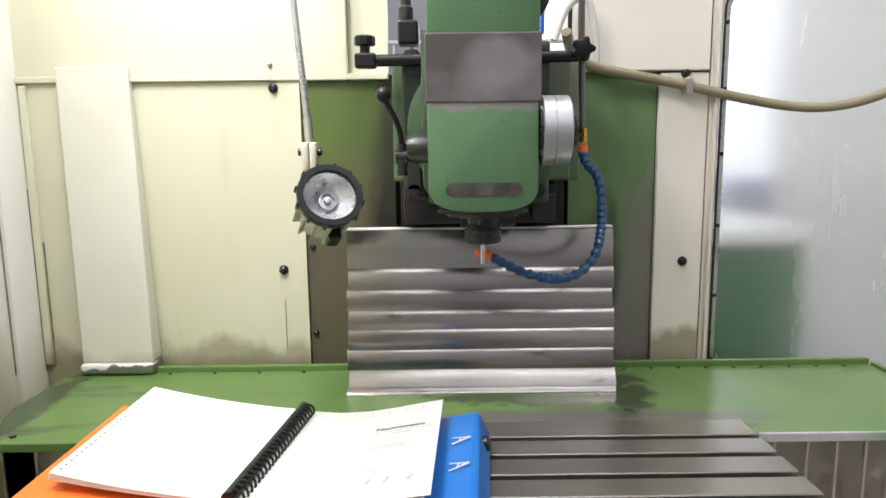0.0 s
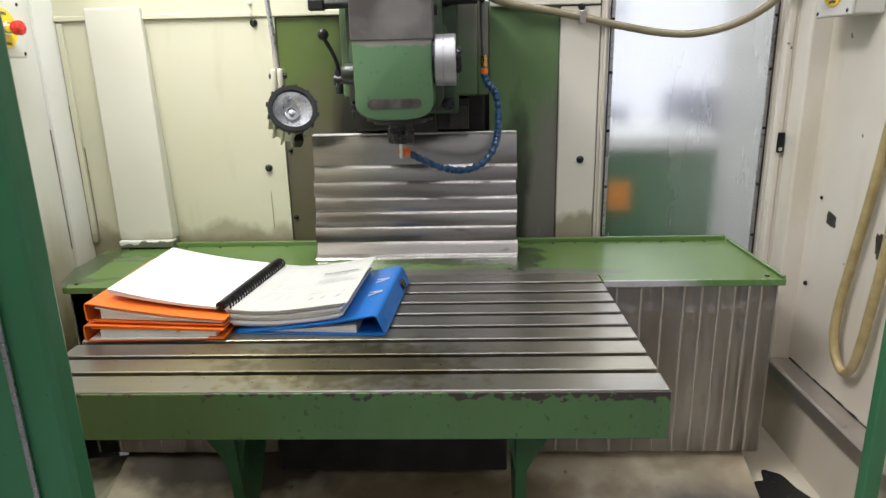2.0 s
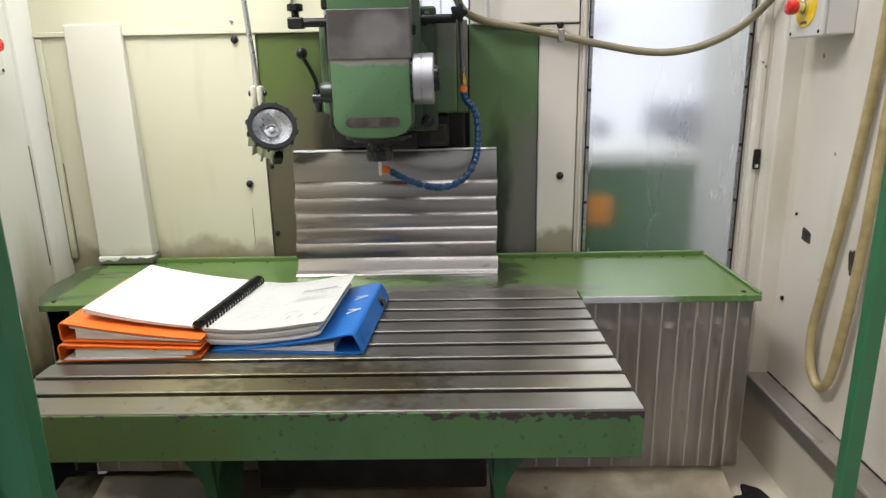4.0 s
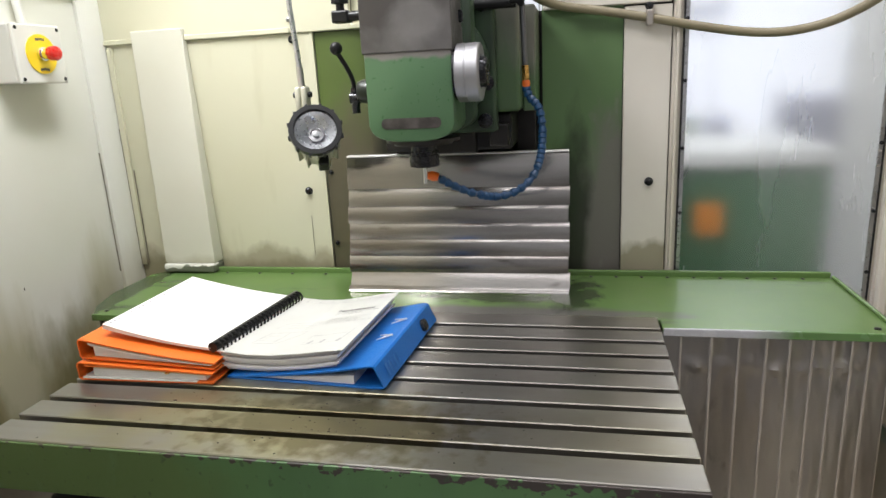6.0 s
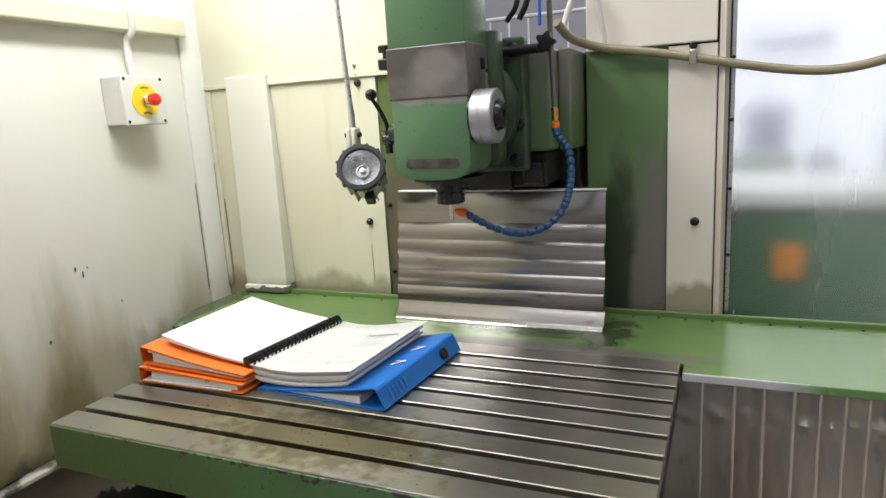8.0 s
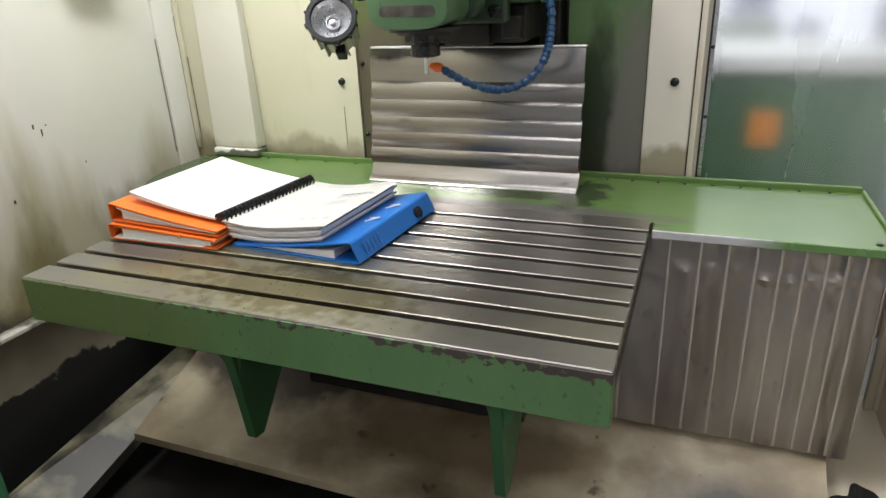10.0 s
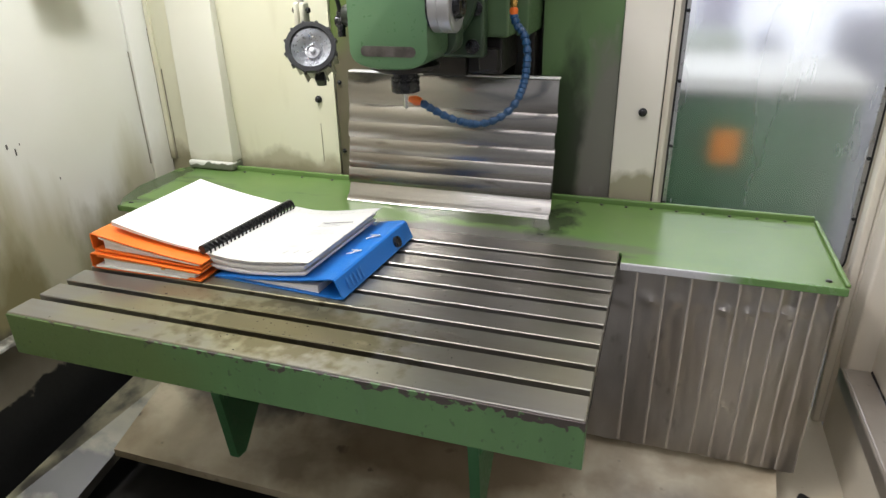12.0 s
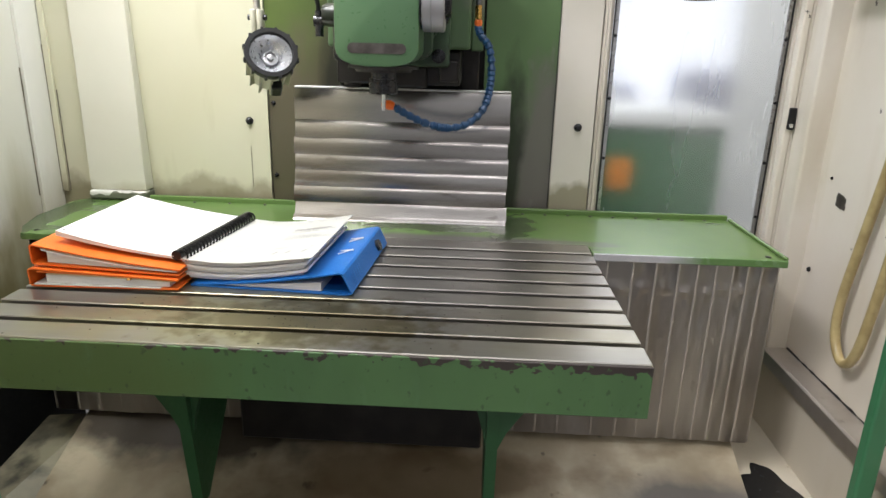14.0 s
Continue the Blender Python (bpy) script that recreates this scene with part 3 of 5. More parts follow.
prism(bm, [(WL + 0.001, 0.868), (WL + 0.010, 0.868), (WL + 0.013, 0.872), (WL + 0.026, 0.908), (WL + 0.026, WB - 0.002), (WL + 0.001, WB - 0.002)], 0.3, 2.35)
structure("trim_corner_left", bm, cream_left, "folded cream corner pillar of the enclosure", "pillar", True)
bm = bmesh.new()
box(bm, WL + 0.0290, WL + 0.0450, WB - 0.010, WB - 0.0005, 0.955, 1.583, 0.002, 2)
structure("trim_corner_fold", bm, cream_low, "narrow folded cream strip in the corner", "trim")
for sx, sy, zt in ((WL + 0.0262, WB - 0.007, 1.36), (WL + 0.0455, WB - 0.0012, 1.24), (WL + 0.0006, 0.8655, 1.30)):
    bm = bmesh.new()
    box(bm, sx, sx + 0.0024, sy - 0.0014, sy + 0.0008, 0.955, zt)
    structure("panel_seam", bm, seam_grime, "dark grimy joint in the enclosure corner", "trim")
bm = bmesh.new()
box(bm, WL + 0.001, WL + 0.05, -0.25, 0.862, 1.745, 1.795, 0.004, 2)
structure("trim_beam_left", bm, cream, "folded cream cross beam on the side wall", "beam")
bm = bmesh.new()
box(bm, WL - 0.03, WL + 0.035, -0.25, 0.86, 0.655, 0.668, 0.003, 2)
structure("ledge_left", bm, ledge_paint, "white ledge at the foot of the side wall", "ledge")
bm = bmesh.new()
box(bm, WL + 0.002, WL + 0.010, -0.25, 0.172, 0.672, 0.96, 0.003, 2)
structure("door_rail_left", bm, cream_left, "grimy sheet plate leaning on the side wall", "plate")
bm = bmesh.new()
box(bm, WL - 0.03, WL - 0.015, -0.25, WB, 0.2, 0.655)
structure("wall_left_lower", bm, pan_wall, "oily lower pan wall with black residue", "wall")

# right wall, sliding-door rail, frame posts
bm = bmesh.new()
box(bm, WR, WR + 0.012, -0.25, WB - 0.06, 0.62, 2.35)
structure("wall_right", bm, cream_right, "cream sheet-metal side wall with chipped paint", "wall")
bm = bmesh.new()
box(bm, WR - 0.052, WR + 0.01, 0.80, 0.872, 0.60, 2.35, 0.006, 2)
box(bm, WR - 0.075, WR - 0.056, 0.872, 0.898, 0.40, 2.35, 0.004, 2)
box(bm, WR - 0.056, WR + 0.012, 0.874, WB, 0.40, 2.35, 0.004, 2)
structure("trim_corner_right", bm, cream_right, "folded cream corner posts beside the window", "pillar")
bm = bmesh.new()
box(bm, WR - 0.060, WR - 0.003, -0.25, 0.795, 0.610, 0.622, 0.003, 2)
box(bm, WR - 0.068, WR - 0.061, -0.25, 0.795, 0.585, 0.624, 0.002, 1)
structure("ledge_right", bm, steel_skirt, "steel guide rail along the side wall", "rail")
bm = bmesh.new()
box(bm, WR - 0.050, WR - 0.035, -0.25, 0.86, 0.385, 0.609)
structure("wall_right_lower", bm, cream_right, "cream lower pan wall beneath the rail", "wall")
bm = bmesh.new()
rnd = random.Random(8)
edge = [(-0.25 + 0.02 * k, rnd.uniform(0.0012, 0.005)) for k in range(53)]
low = [bm.verts.new((WR - 0.001, y, 0.6225)) for y, h in edge]
top = [bm.verts.new((WR - 0.001, y, 0.6225 + h)) for y, h in edge]
fro = [bm.verts.new((WR - 0.001 - h * 0.8, y, 0.6226)) for y, h in edge]
for k in range(52):
    bm.faces.new((low[k], low[k + 1], top[k + 1], top[k]))
    bm.faces.new((top[k], top[k + 1], fro[k + 1], fro[k]))
    bm.faces.new((fro[k], fro[k + 1], low[k + 1], low[k]))
tagged(part("rail_grime", bm, grease), "black greasy dirt packed along the guide rail", "grime", "", "stuff")
tagged(thing("door_latch", (1.09, 0.86, 1.20), "small black door latch on the corner post", "latch"))
bm = bmesh.new()
box(bm, 1.078, 1.096, 0.862, 0.8715, 1.20, 1.255, 0.003, 2)
latch = bpy.data.objects["door_latch"]
part("catch", bm, black, latch)
bm = bmesh.new()
box(bm, 1.080, 1.090, 0.857, 0.8715, 1.205, 1.216, 0.002, 2)
part("bolt", bm, chrome, latch, "bright metal bolt")

# green columns of the front opening
bm = bmesh.new()
# only the edge shows; unseen width added to keep light off the pan
box(bm, -1.10, -0.200, -0.345, -0.312, 0.05, 2.35, 0.006, 2)
structure("door_1", bm, post_green, "green painted sliding door edge", "door")
bm = bmesh.new()
# unseen inner face, cream so the slats reflect no green
box(bm, -1.10, -0.236, -0.311, -0.300, 0.05, 2.35, 0.003, 1)
structure("door_lining", bm, cream_right, "cream inner lining of the sliding door", "door")
bm = bmesh.new()
box(bm, -0.246, -0.240, -0.352, -0.3455, 0.05, 2.35, 0.002, 1)
structure("door_seal", bm, steel_lip, "grey strip on the sliding door", "trim")
bm = bmesh.new()
box(bm, 1.031, 1.067, 0.225, 0.250, 0.402, 2.35, 0.005, 2)
structure("door_2", bm, post_green, "narrow green painted door post", "post")

# window with frosted pane in a rubber gasket
win = thing("window_1", (0.85, WB, 0.80), "frosted side window in a cream frame with black gasket", "window", "", "structure")
outer, inner = rounded(0.603, 1.094, 0.60, 2.34, 0.002, 1), rounded(0.634, 1.072, 0.800, 1.770, 0.045, 6)


def ring_plate(bm, a, b, y0, y1):
    va = [[bm.verts.new((x, y, z)) for x, z in a] for y in (y0, y1)]
    vb = [[bm.verts.new((x, y, z)) for x, z in b] for y in (y0, y1)]
    n = len(a)
    for k in range(n):
        j = (k + 1) % n
        for r, s in ((va[0], vb[0]), (va[1], vb[1]), (va[0], va[1]), (vb[0], vb[1])):
            bm.faces.new((r[k], r[j], s[j], s[k]))


bm = bmesh.new()
ring_plate(bm, rounded(0.605, 1.095, 0.55, 2.34, 0.045, 6), rounded(0.627, 1.079, 0.793, 1.777, 0.050, 6), WB + 0.002, WB + 0.016)
window_frame = part("window_frame", bm, cream_right, win)
bm = bmesh.new()
ring_plate(bm, rounded(0.612, 1.090, 0.778, 1.792, 0.056, 6), rounded(0.618, 1.085, 0.784, 1.786, 0.053, 6), WB - 0.012, WB + 0.0015)
part("window_trim", bm, cream_right, win)
bm = bmesh.new()
ring_plate(bm, rounded(0.6275, 1.0775, 0.7945, 1.7755, 0.048, 6), rounded(0.631, 1.074, 0.798, 1.772, 0.046, 6), WB - 0.004, WB + 0.0015)
part("gasket", bm, rubber, win, "black rubber gasket")
bm = bmesh.new()
ring_plate(bm, rounded(0.6315, 1.0735, 0.7985, 1.7715, 0.045, 6), rounded(0.640, 1.065, 0.807, 1.763, 0.040, 6), WB - 0.002, WB + 0.003)
part("clamp_strip", bm, steel_lip, win, "thin metal clamping strip")
bm = bmesh.new()
plate(bm, rounded(0.634, 1.071, 0.801, 1.769, 0.044, 6), WB + 0.006, WB + 0.012)
glass = part("pane", bm, pane, win, "frosted plastic pane")
glass.visible_shadow = False
for z in (0.95, 1.10, 1.26, 1.42, 1.56, 1.70):
    for x in (0.6355, 1.0695):
        screw(window_frame, (x, WB - 0.002, z), (0, -0.004, 0), 0.004)
bm = bmesh.new()
box(bm, 0.62, 1.10, WB - 0.03, WB + 0.0015, 0.715, 0.727, 0.003, 2)
part("window_sill", bm, cream_right, win)

# what stands beyond the pane and the opening over the column
cab = thing("green_cabinet", (0.95, 1.55, 0), "green machine cabinet standing behind the frosted pane", "cabinet")
bm = bmesh.new()
box(bm, 0.25, 1.19, 1.56, 2.1, 0.0, 1.122, 0.01, 2)
cab_body = part("body", bm, far_green, cab)
bm = bmesh.new()
box(bm, 0.25, 1.20, 1.54, 2.12, 1.124, 1.176, 0.006, 2)
part("worktop", bm, far_white, cab, "pale worktop edge")
bm = bmesh.new()
box(bm, 0.772, 0.862, 1.546, 1.556, 0.892, 1.004, 0.004, 2)
part("sign_plate", bm, far_orange, cab_body, "orange plate")
bm = bmesh.new()
box(bm, -0.75, 0.02, 3.2, 3.6, 0.0, 2.75, 0.01, 2)
tagged(part("grey_locker", bm, far_grey), "tall grey cabinet far behind the machine", "cabinet")
for nm, x0, x1, y0, z1, mt, label, cat in (
        ("far_machine", 1.27, 1.50, 2.40, 1.30, far_blue, "dark blue-grey machine housing beyond the frosted pane", "machine"),
        ("far_cabinet", 0.72, 0.955, 3.40, 1.43, far_violet, "violet-grey cabinet beyond the frosted pane", "cabinet"),
        ("far_bench", 0.60, 0.89, 2.20, 1.245, far_sage, "pale green-grey bench beyond the frosted pane", "bench"),
        ("far_box", 0.965, 1.06, 2.40, 1.225, far_blue, "blue-grey box stack beyond the frosted pane", "box")):
    bm = bmesh.new()
    box(bm, x0, x1, y0, y0 + 0.2, 0.0, z1, 0.02, 2)
    tagged(part(nm, bm, mt), label, cat)
banner = thing("hanging_sign", (0.87, 2.41, 1.65), "narrow blue sign hanging from rods beyond the pane", "sign")
bm = bmesh.new()
box(bm, 0.72, 1.02, 2.40, 2.415, 1.655, 1.70, 0.004, 1)
part("board", bm, far_blue, banner)
for x in (0.76, 0.98):
    bm = bmesh.new()
    cyl(bm, (x, 2.408, 1.70), (x, 2.408, 4.5), 0.004, 8)
    part("rod", bm, hall_white, banner, "", True)
bm = bmesh.new()
box(bm, 1.50, 3.4, 2.38, 2.46, 0.0, 3.2)
structure("wall_hall_partition", bm, far_white, "pale partition wall beyond the frosted pane", "wall")
rail = thing("railing", (0.1, 2.6, 0), "white tubular railing behind the machine", "railing")
for z in (1.60, 1.93):
    bm = bmesh.new()
    cyl(bm, (-0.6, 2.6, z), (1.0, 2.6, z), 0.010, 10)
    part("rail", bm, hall_white, rail, "", True)
for k in range(17):
    bm = bmesh.new()
    cyl(bm, (-0.6 + 0.1 * k, 2.6, 0.0 if k in (0, 8, 16) else 1.60), (-0.6 + 0.1 * k, 2.6, 1.93), 0.005, 8)
    part("baluster", bm, hall_white, rail, "", True)

# ---- pan under the table ----
bm = bmesh.new()
prism(bm, [(0.70, -0.2), (1.10, -0.2), (1.10, WB), (0.70, WB)], 0.385, 0.398)
structure("pan_floor_right", bm, pan_oil, "cream pan floor with oil film", "floor")
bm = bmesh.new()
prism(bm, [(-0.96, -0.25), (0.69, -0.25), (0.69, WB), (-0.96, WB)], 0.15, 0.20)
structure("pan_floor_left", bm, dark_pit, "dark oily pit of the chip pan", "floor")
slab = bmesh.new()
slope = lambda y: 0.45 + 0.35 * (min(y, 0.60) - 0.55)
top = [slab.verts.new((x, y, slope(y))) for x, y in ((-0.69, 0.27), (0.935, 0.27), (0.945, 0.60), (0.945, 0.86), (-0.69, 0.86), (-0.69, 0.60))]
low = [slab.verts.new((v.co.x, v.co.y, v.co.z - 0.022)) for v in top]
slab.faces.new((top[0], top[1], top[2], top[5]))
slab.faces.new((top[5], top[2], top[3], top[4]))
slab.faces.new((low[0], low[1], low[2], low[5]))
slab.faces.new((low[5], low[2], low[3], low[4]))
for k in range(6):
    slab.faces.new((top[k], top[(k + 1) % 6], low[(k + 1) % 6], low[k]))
structure("chip_slope", slab, pan_paint, "stained beige sloping chip tray under the table, skirt shade painted in", "tray")
bm = bmesh.new()
v = [bm.verts.new(p) for p in ((-0.86, -0.05, 0.30), (-0.715, -0.05, 0.24), (-0.715, 0.66, 0.40), (-0.86, 0.66, 0.385))]
w = [bm.verts.new(p.co - Vector((0, 0, 0.03))) for p in v]
bm.faces.new(v)
bm.faces.new(w)
for k in range(4):
    bm.faces.new((v[k], v[(k + 1) % 4], w[(k + 1) % 4], w[k]))
structure("chip_slope_left", bm, guard_paint, "beige sloping guard sheet beside the chip tray", "tray")


def puddle(name, cx, cy, z, rx, ry, seed, label, mat=None, high=0.002):
    rnd = random.Random(seed)
    ph = [rnd.uniform(0, 6.28) for _ in range(6)]
    pts = []
    for k in range(64):
        a = 2 * math.pi * k / 64
        r = 1 + sum(0.32 / (i + 1) * math.sin((i + 2) * a + ph[i]) for i in range(5))
        pts.append((cx + rx * r * math.cos(a), cy + ry * r * math.sin(a)))
    bm = bmesh.new()
    prism(bm, pts, z, z + high)
    tagged(part(name, bm, mat or oil), label, "puddle", "", "stuff")


puddle("oil_puddle", 1.010, 0.470, 0.3985, 0.050, 0.125, 3, "black oil puddle on the pan floor")

# ---- machine column ----
col = thing("machine_column", (0.1, 1.1, 0.2), "green milling machine column with worn grey lower half", "machine column")
bm = bmesh.new()
box(bm, -0.290, -0.088, WB + 0.008, WB + 0.03, 0.2, 1.586)
part("column_plate", bm, column_lit_olive, col)
bm = bmesh.new()
box(bm, 0.300, 0.492, WB + 0.012, WB + 0.03, 0.2, 1.62)
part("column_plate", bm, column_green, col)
bm = bmesh.new()
box(bm, -0.14, 0.35, WB + 0.05, WB + 0.35, 0.2, 1.604)
part("column_core", bm, grease, col, "dark greasy guideway recess")
bm = bmesh.new()
for x in (-0.075, 0.235):
    box(bm, x, x + 0.05, WB - 0.02, WB + 0.05, 0.9, 1.55, 0.004, 2)
part("guideway", bm, grease, col)
for z in (1.02, 1.22):
    screw(col, (-0.278, WB + 0.008, z), (0, -0.008, 0), 0.006)

# white strip cover on the back panel
strip = thing("cable_duct", (-0.73, WB, 0.95), "off-white vertical sheet-metal duct cover with a chipped foot", "duct")
bm = bmesh.new()
v = [bm.verts.new(p) for p in ((-0.795, 0.893, 0.972), (-0.636, 0.893, 0.972), (-0.655, WB - 0.018, 1.62), (-0.812, WB - 0.018, 1.62),
                               (-0.795, WB - 0.0005, 0.972), (-0.636, WB - 0.0005, 0.972), (-0.655, WB - 0.0005, 1.62), (-0.812, WB - 0.0005, 1.62))]
for q4 in ((0, 1, 2, 3), (4, 5, 6, 7), (0, 1, 5, 4), (1, 2, 6, 5), (2, 3, 7, 6), (3, 0, 4, 7)):
    bm.faces.new([v[k] for k in q4])
bmesh.ops.recalc_face_normals(bm, faces=bm.faces)
bmesh.ops.bevel(bm, geom=bm.edges[:], offset=0.003, segments=2, affect="EDGES", profile=0.5)
part("cover", bm, grey_strip, strip)
bm = bmesh.new()
box(bm, -0.797, -0.634, 0.882, WB - 0.0005, 0.9465, 0.9715, 0.007, 3)
part("foot", bm, foot_paint, strip, "bent white foot with chipped paint")
for x, y, z, h, r in ((-0.349, WB, 1.573, 0.011, 0.0095), (-0.345, WB, 1.171, 0.011, 0.0095), (0.559, WB, 1.180, 0.011, 0.0095), (-0.352, WB - 0.006, 1.622, 0.008, 0.005)):
    tagged(screw(None, (x, y, z), (0, -h, 0), r, blued if r > 0.006 else steel_lip, "panel_screw"), "black screw holding the cream panel", "screw", "panel screws")
bm = bmesh.new()
box(bm, -0.3457, -0.3443, WB - 0.0014, WB - 0.0002, 0.985, 1.10)
structure("panel_seam", bm, seam_grime, "dark open seam in the cream panel", "trim")

# ---- milling head ----
head = thing("milling_head", (0.08, 0.55, 1.34), "green vertical milling head with bare steel band", "milling head")
HX0, HX1, HY = -0.004, 0.163, 0.470
front = [(HX0, 1.90), (HX0, 1.372), (HX0 + 0.004, 1.362), (HX0 + 0.010, 1.354), (HX0 + 0.020, 1.348), (HX0 + 0.035, 1.343), (HX0 + 0.06, 1.340),
         (HX1 - 0.06, 1.340), (HX1 - 0.035, 1.343), (HX1 - 0.020, 1.348), (HX1 - 0.010, 1.354), (HX1 - 0.004, 1.362), (HX1, 1.372), (HX1, 1.90)]


def bevel_all(bm, off, seg=2, angle=30):
    bmesh.ops.recalc_face_normals(bm, faces=bm.faces)
    edges = [e for e in bm.edges if len(e.link_faces) == 2 and e.calc_face_angle() > radians(angle)]
    bmesh.ops.bevel(bm, geom=edges, offset=off, segments=seg, affect="EDGES", profile=0.5)


bm = bmesh.new()
slot = rounded(0.022, 0.138, 1.365, 1.385, 0.0098, 6)
plate(bm, [(x, min(z, 1.552)) for x, z in front], HY, 0.600)
bevel_all(bm, 0.004, 2, 40)
part("housing", bm, head_green, head, "", True)
bm = bmesh.new()
box(bm, HX0, HX1, HY, 0.600, 1.556, 1.90, 0.004, 2)
part("upper_housing", bm, head_plain, head, "", True)
bm = bmesh.new()
plate(bm, slot, HY - 0.0015, HY + 0.004)
part("name_recess", bm, slot_plate, head, "worn dark oval plate")
bm = bmesh.new()
box(bm, HX0 - 0.0025, HX1 + 0.0025, HY - 0.003, 0.574, 1.504, 1.604, 0.002, 2)
part("steel_band", bm, steel_band, head, "bare worn steel band")
# body behind the front: lower cast housing, swivel flange
bm = bmesh.new()
plate(bm, rounded(-0.016, 0.180, 1.352, 1.635, 0.03, 5, (1, 1, 0, 0)), 0.601, 0.655)
bevel_all(bm, 0.004, 2, 40)
part("rear_housing", bm, dirty_shaded_green, head, "", True)
bm = bmesh.new()
lathe(bm, (0.08, 0.656, 1.475), (0.08, 0.690, 1.475), [(0, 0.118), (0.08, 0.124), (0.9, 0.124), (1, 0.118)], 48)
part("swivel_flange", bm, dirty_shaded_green, head, "", True)
bm = bmesh.new()
box(bm, -0.010, 0.215, 0.691, 0.730, 1.335, 1.628, 0.008, 3)
part("ram_plate", bm, dirty_shaded_green, head, "grimy green mounting plate, darkened with painted shade")
# left end of the mounting plate, split off to colour its shade
bm = bmesh.new()
box(bm, -0.055, -0.0105, 0.696, 0.730, 1.345, 1.60, 0.006, 2)
box(bm, -0.050, -0.020, 0.684, 0.6955, 1.36, 1.45, 0.004, 2)
part("shaded_plate_end", bm, greasy_shade_green, head, "greasy near-black end of the mounting plate, shade painted in")
for x, z in ((0.190, 1.600), (0.190, 1.360), (-0.035, 1.600), (-0.035, 1.360), (0.196, 1.44)):
    bm = bmesh.new()
    lathe(bm, (x, 0.690, z), (x, 0.684, z), [(0, 0.016), (0.8, 0.016), (1, 0.013)], 20)
    part("bolt", bm, blued, head, "dark socket bolt", True)
bm = bmesh.new()
box(bm, HX1 - 0.001, HX1 + 0.010, 0.545, 0.553, 1.555, 1.578, 0.002, 2)
part("oil_sight", bm, blued, head)
# ram behind the head
ram = thing("machine_ram", (0.15, 0.85, 1.37), "green machine ram carrying the milling head", "ram")
bm = bmesh.new()
box(bm, -0.075, 0.262, 0.732, WB + 0.045, 1.375, 1.604, 0.008, 3)
part("body", bm, ram_green, ram)
bm = bmesh.new()
box(bm, 0.2625, 0.292, 0.80, WB + 0.045, 1.372, 1.604, 0.004, 2)
part("side_cover", bm, ram_green, ram)
bm = bmesh.new()
box(bm, -0.06, 0.24, 0.76, WB + 0.045, 1.29, 1.373, 0.006, 2)
part("underside", bm, grease, ram, "greasy black underside")
bm = bmesh.new()
box(bm, 0.05, 0.16, 0.74, 0.80, 1.285, 1.335, 0.005, 2)
box(bm, 0.19, 0.235, 0.735, 0.79, 1.30, 1.35, 0.005, 2)
part("stop_block", bm, grease, ram)

SP = (0.083, 0.548)
bm = bmesh.new()
lathe(bm, (*SP, 1.341), (*SP, 1.328), [(0, 0.074), (0.5, 0.074), (0.55, 0.060), (1, 0.058)], 40)
part("spindle_flange", bm, grease, head, "dark spindle flange", True)
bm = bmesh.new()
lathe(bm, (*SP, 1.328), (*SP, 1.283), [(0, 0.026), (0.30, 0.026), (0.31, 0.031), (0.36, 0.031), (0.40, 0.027), (0.46, 0.027), (0.48, 0.0305), (0.95, 0.0305), (1, 0.027)], 36)
chuck = part("tool_holder", bm, blued, head, "blued steel collet chuck", True)
bm = bmesh.new()
cyl(bm, (*SP, 1.283), (*SP, 1.248), 0.0042, 12)
part("end_mill", bm, chrome, chuck, "bright end mill", True)
# graduated disc and boss
bm = bmesh.new()
DC = (0.505, 1.462)
lathe(bm, (0.164, *DC), (0.174, *DC), [(0, 0.049), (1, 0.049)], 40)
part("disc_back", bm, blued, head, "", True)
bm = bmesh.new()
lathe(bm, (0.168, *DC), (0.212, *DC), [(0, 0.050), (0.04, 0.0535), (0.40, 0.0535), (0.42, 0.0525), (0.45, 0.0525), (0.47, 0.0535), (0.95, 0.0535), (1, 0.051), (1.0, 0.032), (0.85, 0.030)], 48)
dial = part("dial_ring", bm, steel_disc, head, "silver turned dial ring", True)
bm = bmesh.new()
lathe(bm, (0.196, *DC), (0.224, *DC), [(0, 0.028), (0.8, 0.028), (1, 0.024), (1.0, 0.010), (0.6, 0.008)], 32)
part("dial_boss", bm, blued, dial, "dark central boss", True)
# quill lever on the other side
bm = bmesh.new()
lathe(bm, (HX0, 0.53, 1.437), (-0.038, 0.53, 1.437), [(0, 0.023), (0.7, 0.023), (1, 0.019)], 28)
part("lever_boss", bm, greasy_shade_green, head, "", True)
bm = bmesh.new()
lathe(bm, (-0.038, 0.53, 1.425), (-0.056, 0.53, 1.425), [(0, 0.013), (1, 0.012)], 18)
cyl(bm, (-0.046, 0.528, 1.395), (-0.046, 0.528, 1.445), 0.0085, 14)
part("lever_hub", bm, blued, head, "", True)
bm = bmesh.new()
sweep(bm, smooth_line([(-0.046, 0.527, 1.44), (-0.048, 0.524, 1.462), (-0.056, 0.518, 1.485), (-0.070, 0.512, 1.512)], 5), 0.0046, 10)
lever = part("lever", bm, black, head, "", True)
bm = bmesh.new()
ball(bm, (-0.0715, 0.511, 1.520), 0.0125)
part("lever_knob", bm, black, lever, "black ball knob", True)

# coolant arm with clamps and knobs
arm = thing("coolant_feed", (0.08, 0.74, 1.60), "black cross bar with star knobs and coolant pipe", "coolant feed")
bm = bmesh.new()
cyl(bm, (-0.125, 0.685, 1.594), (0.262, 0.685, 1.598), 0.0105, 16)
part("bar", bm, black, arm, "", True)
bm = bmesh.new()
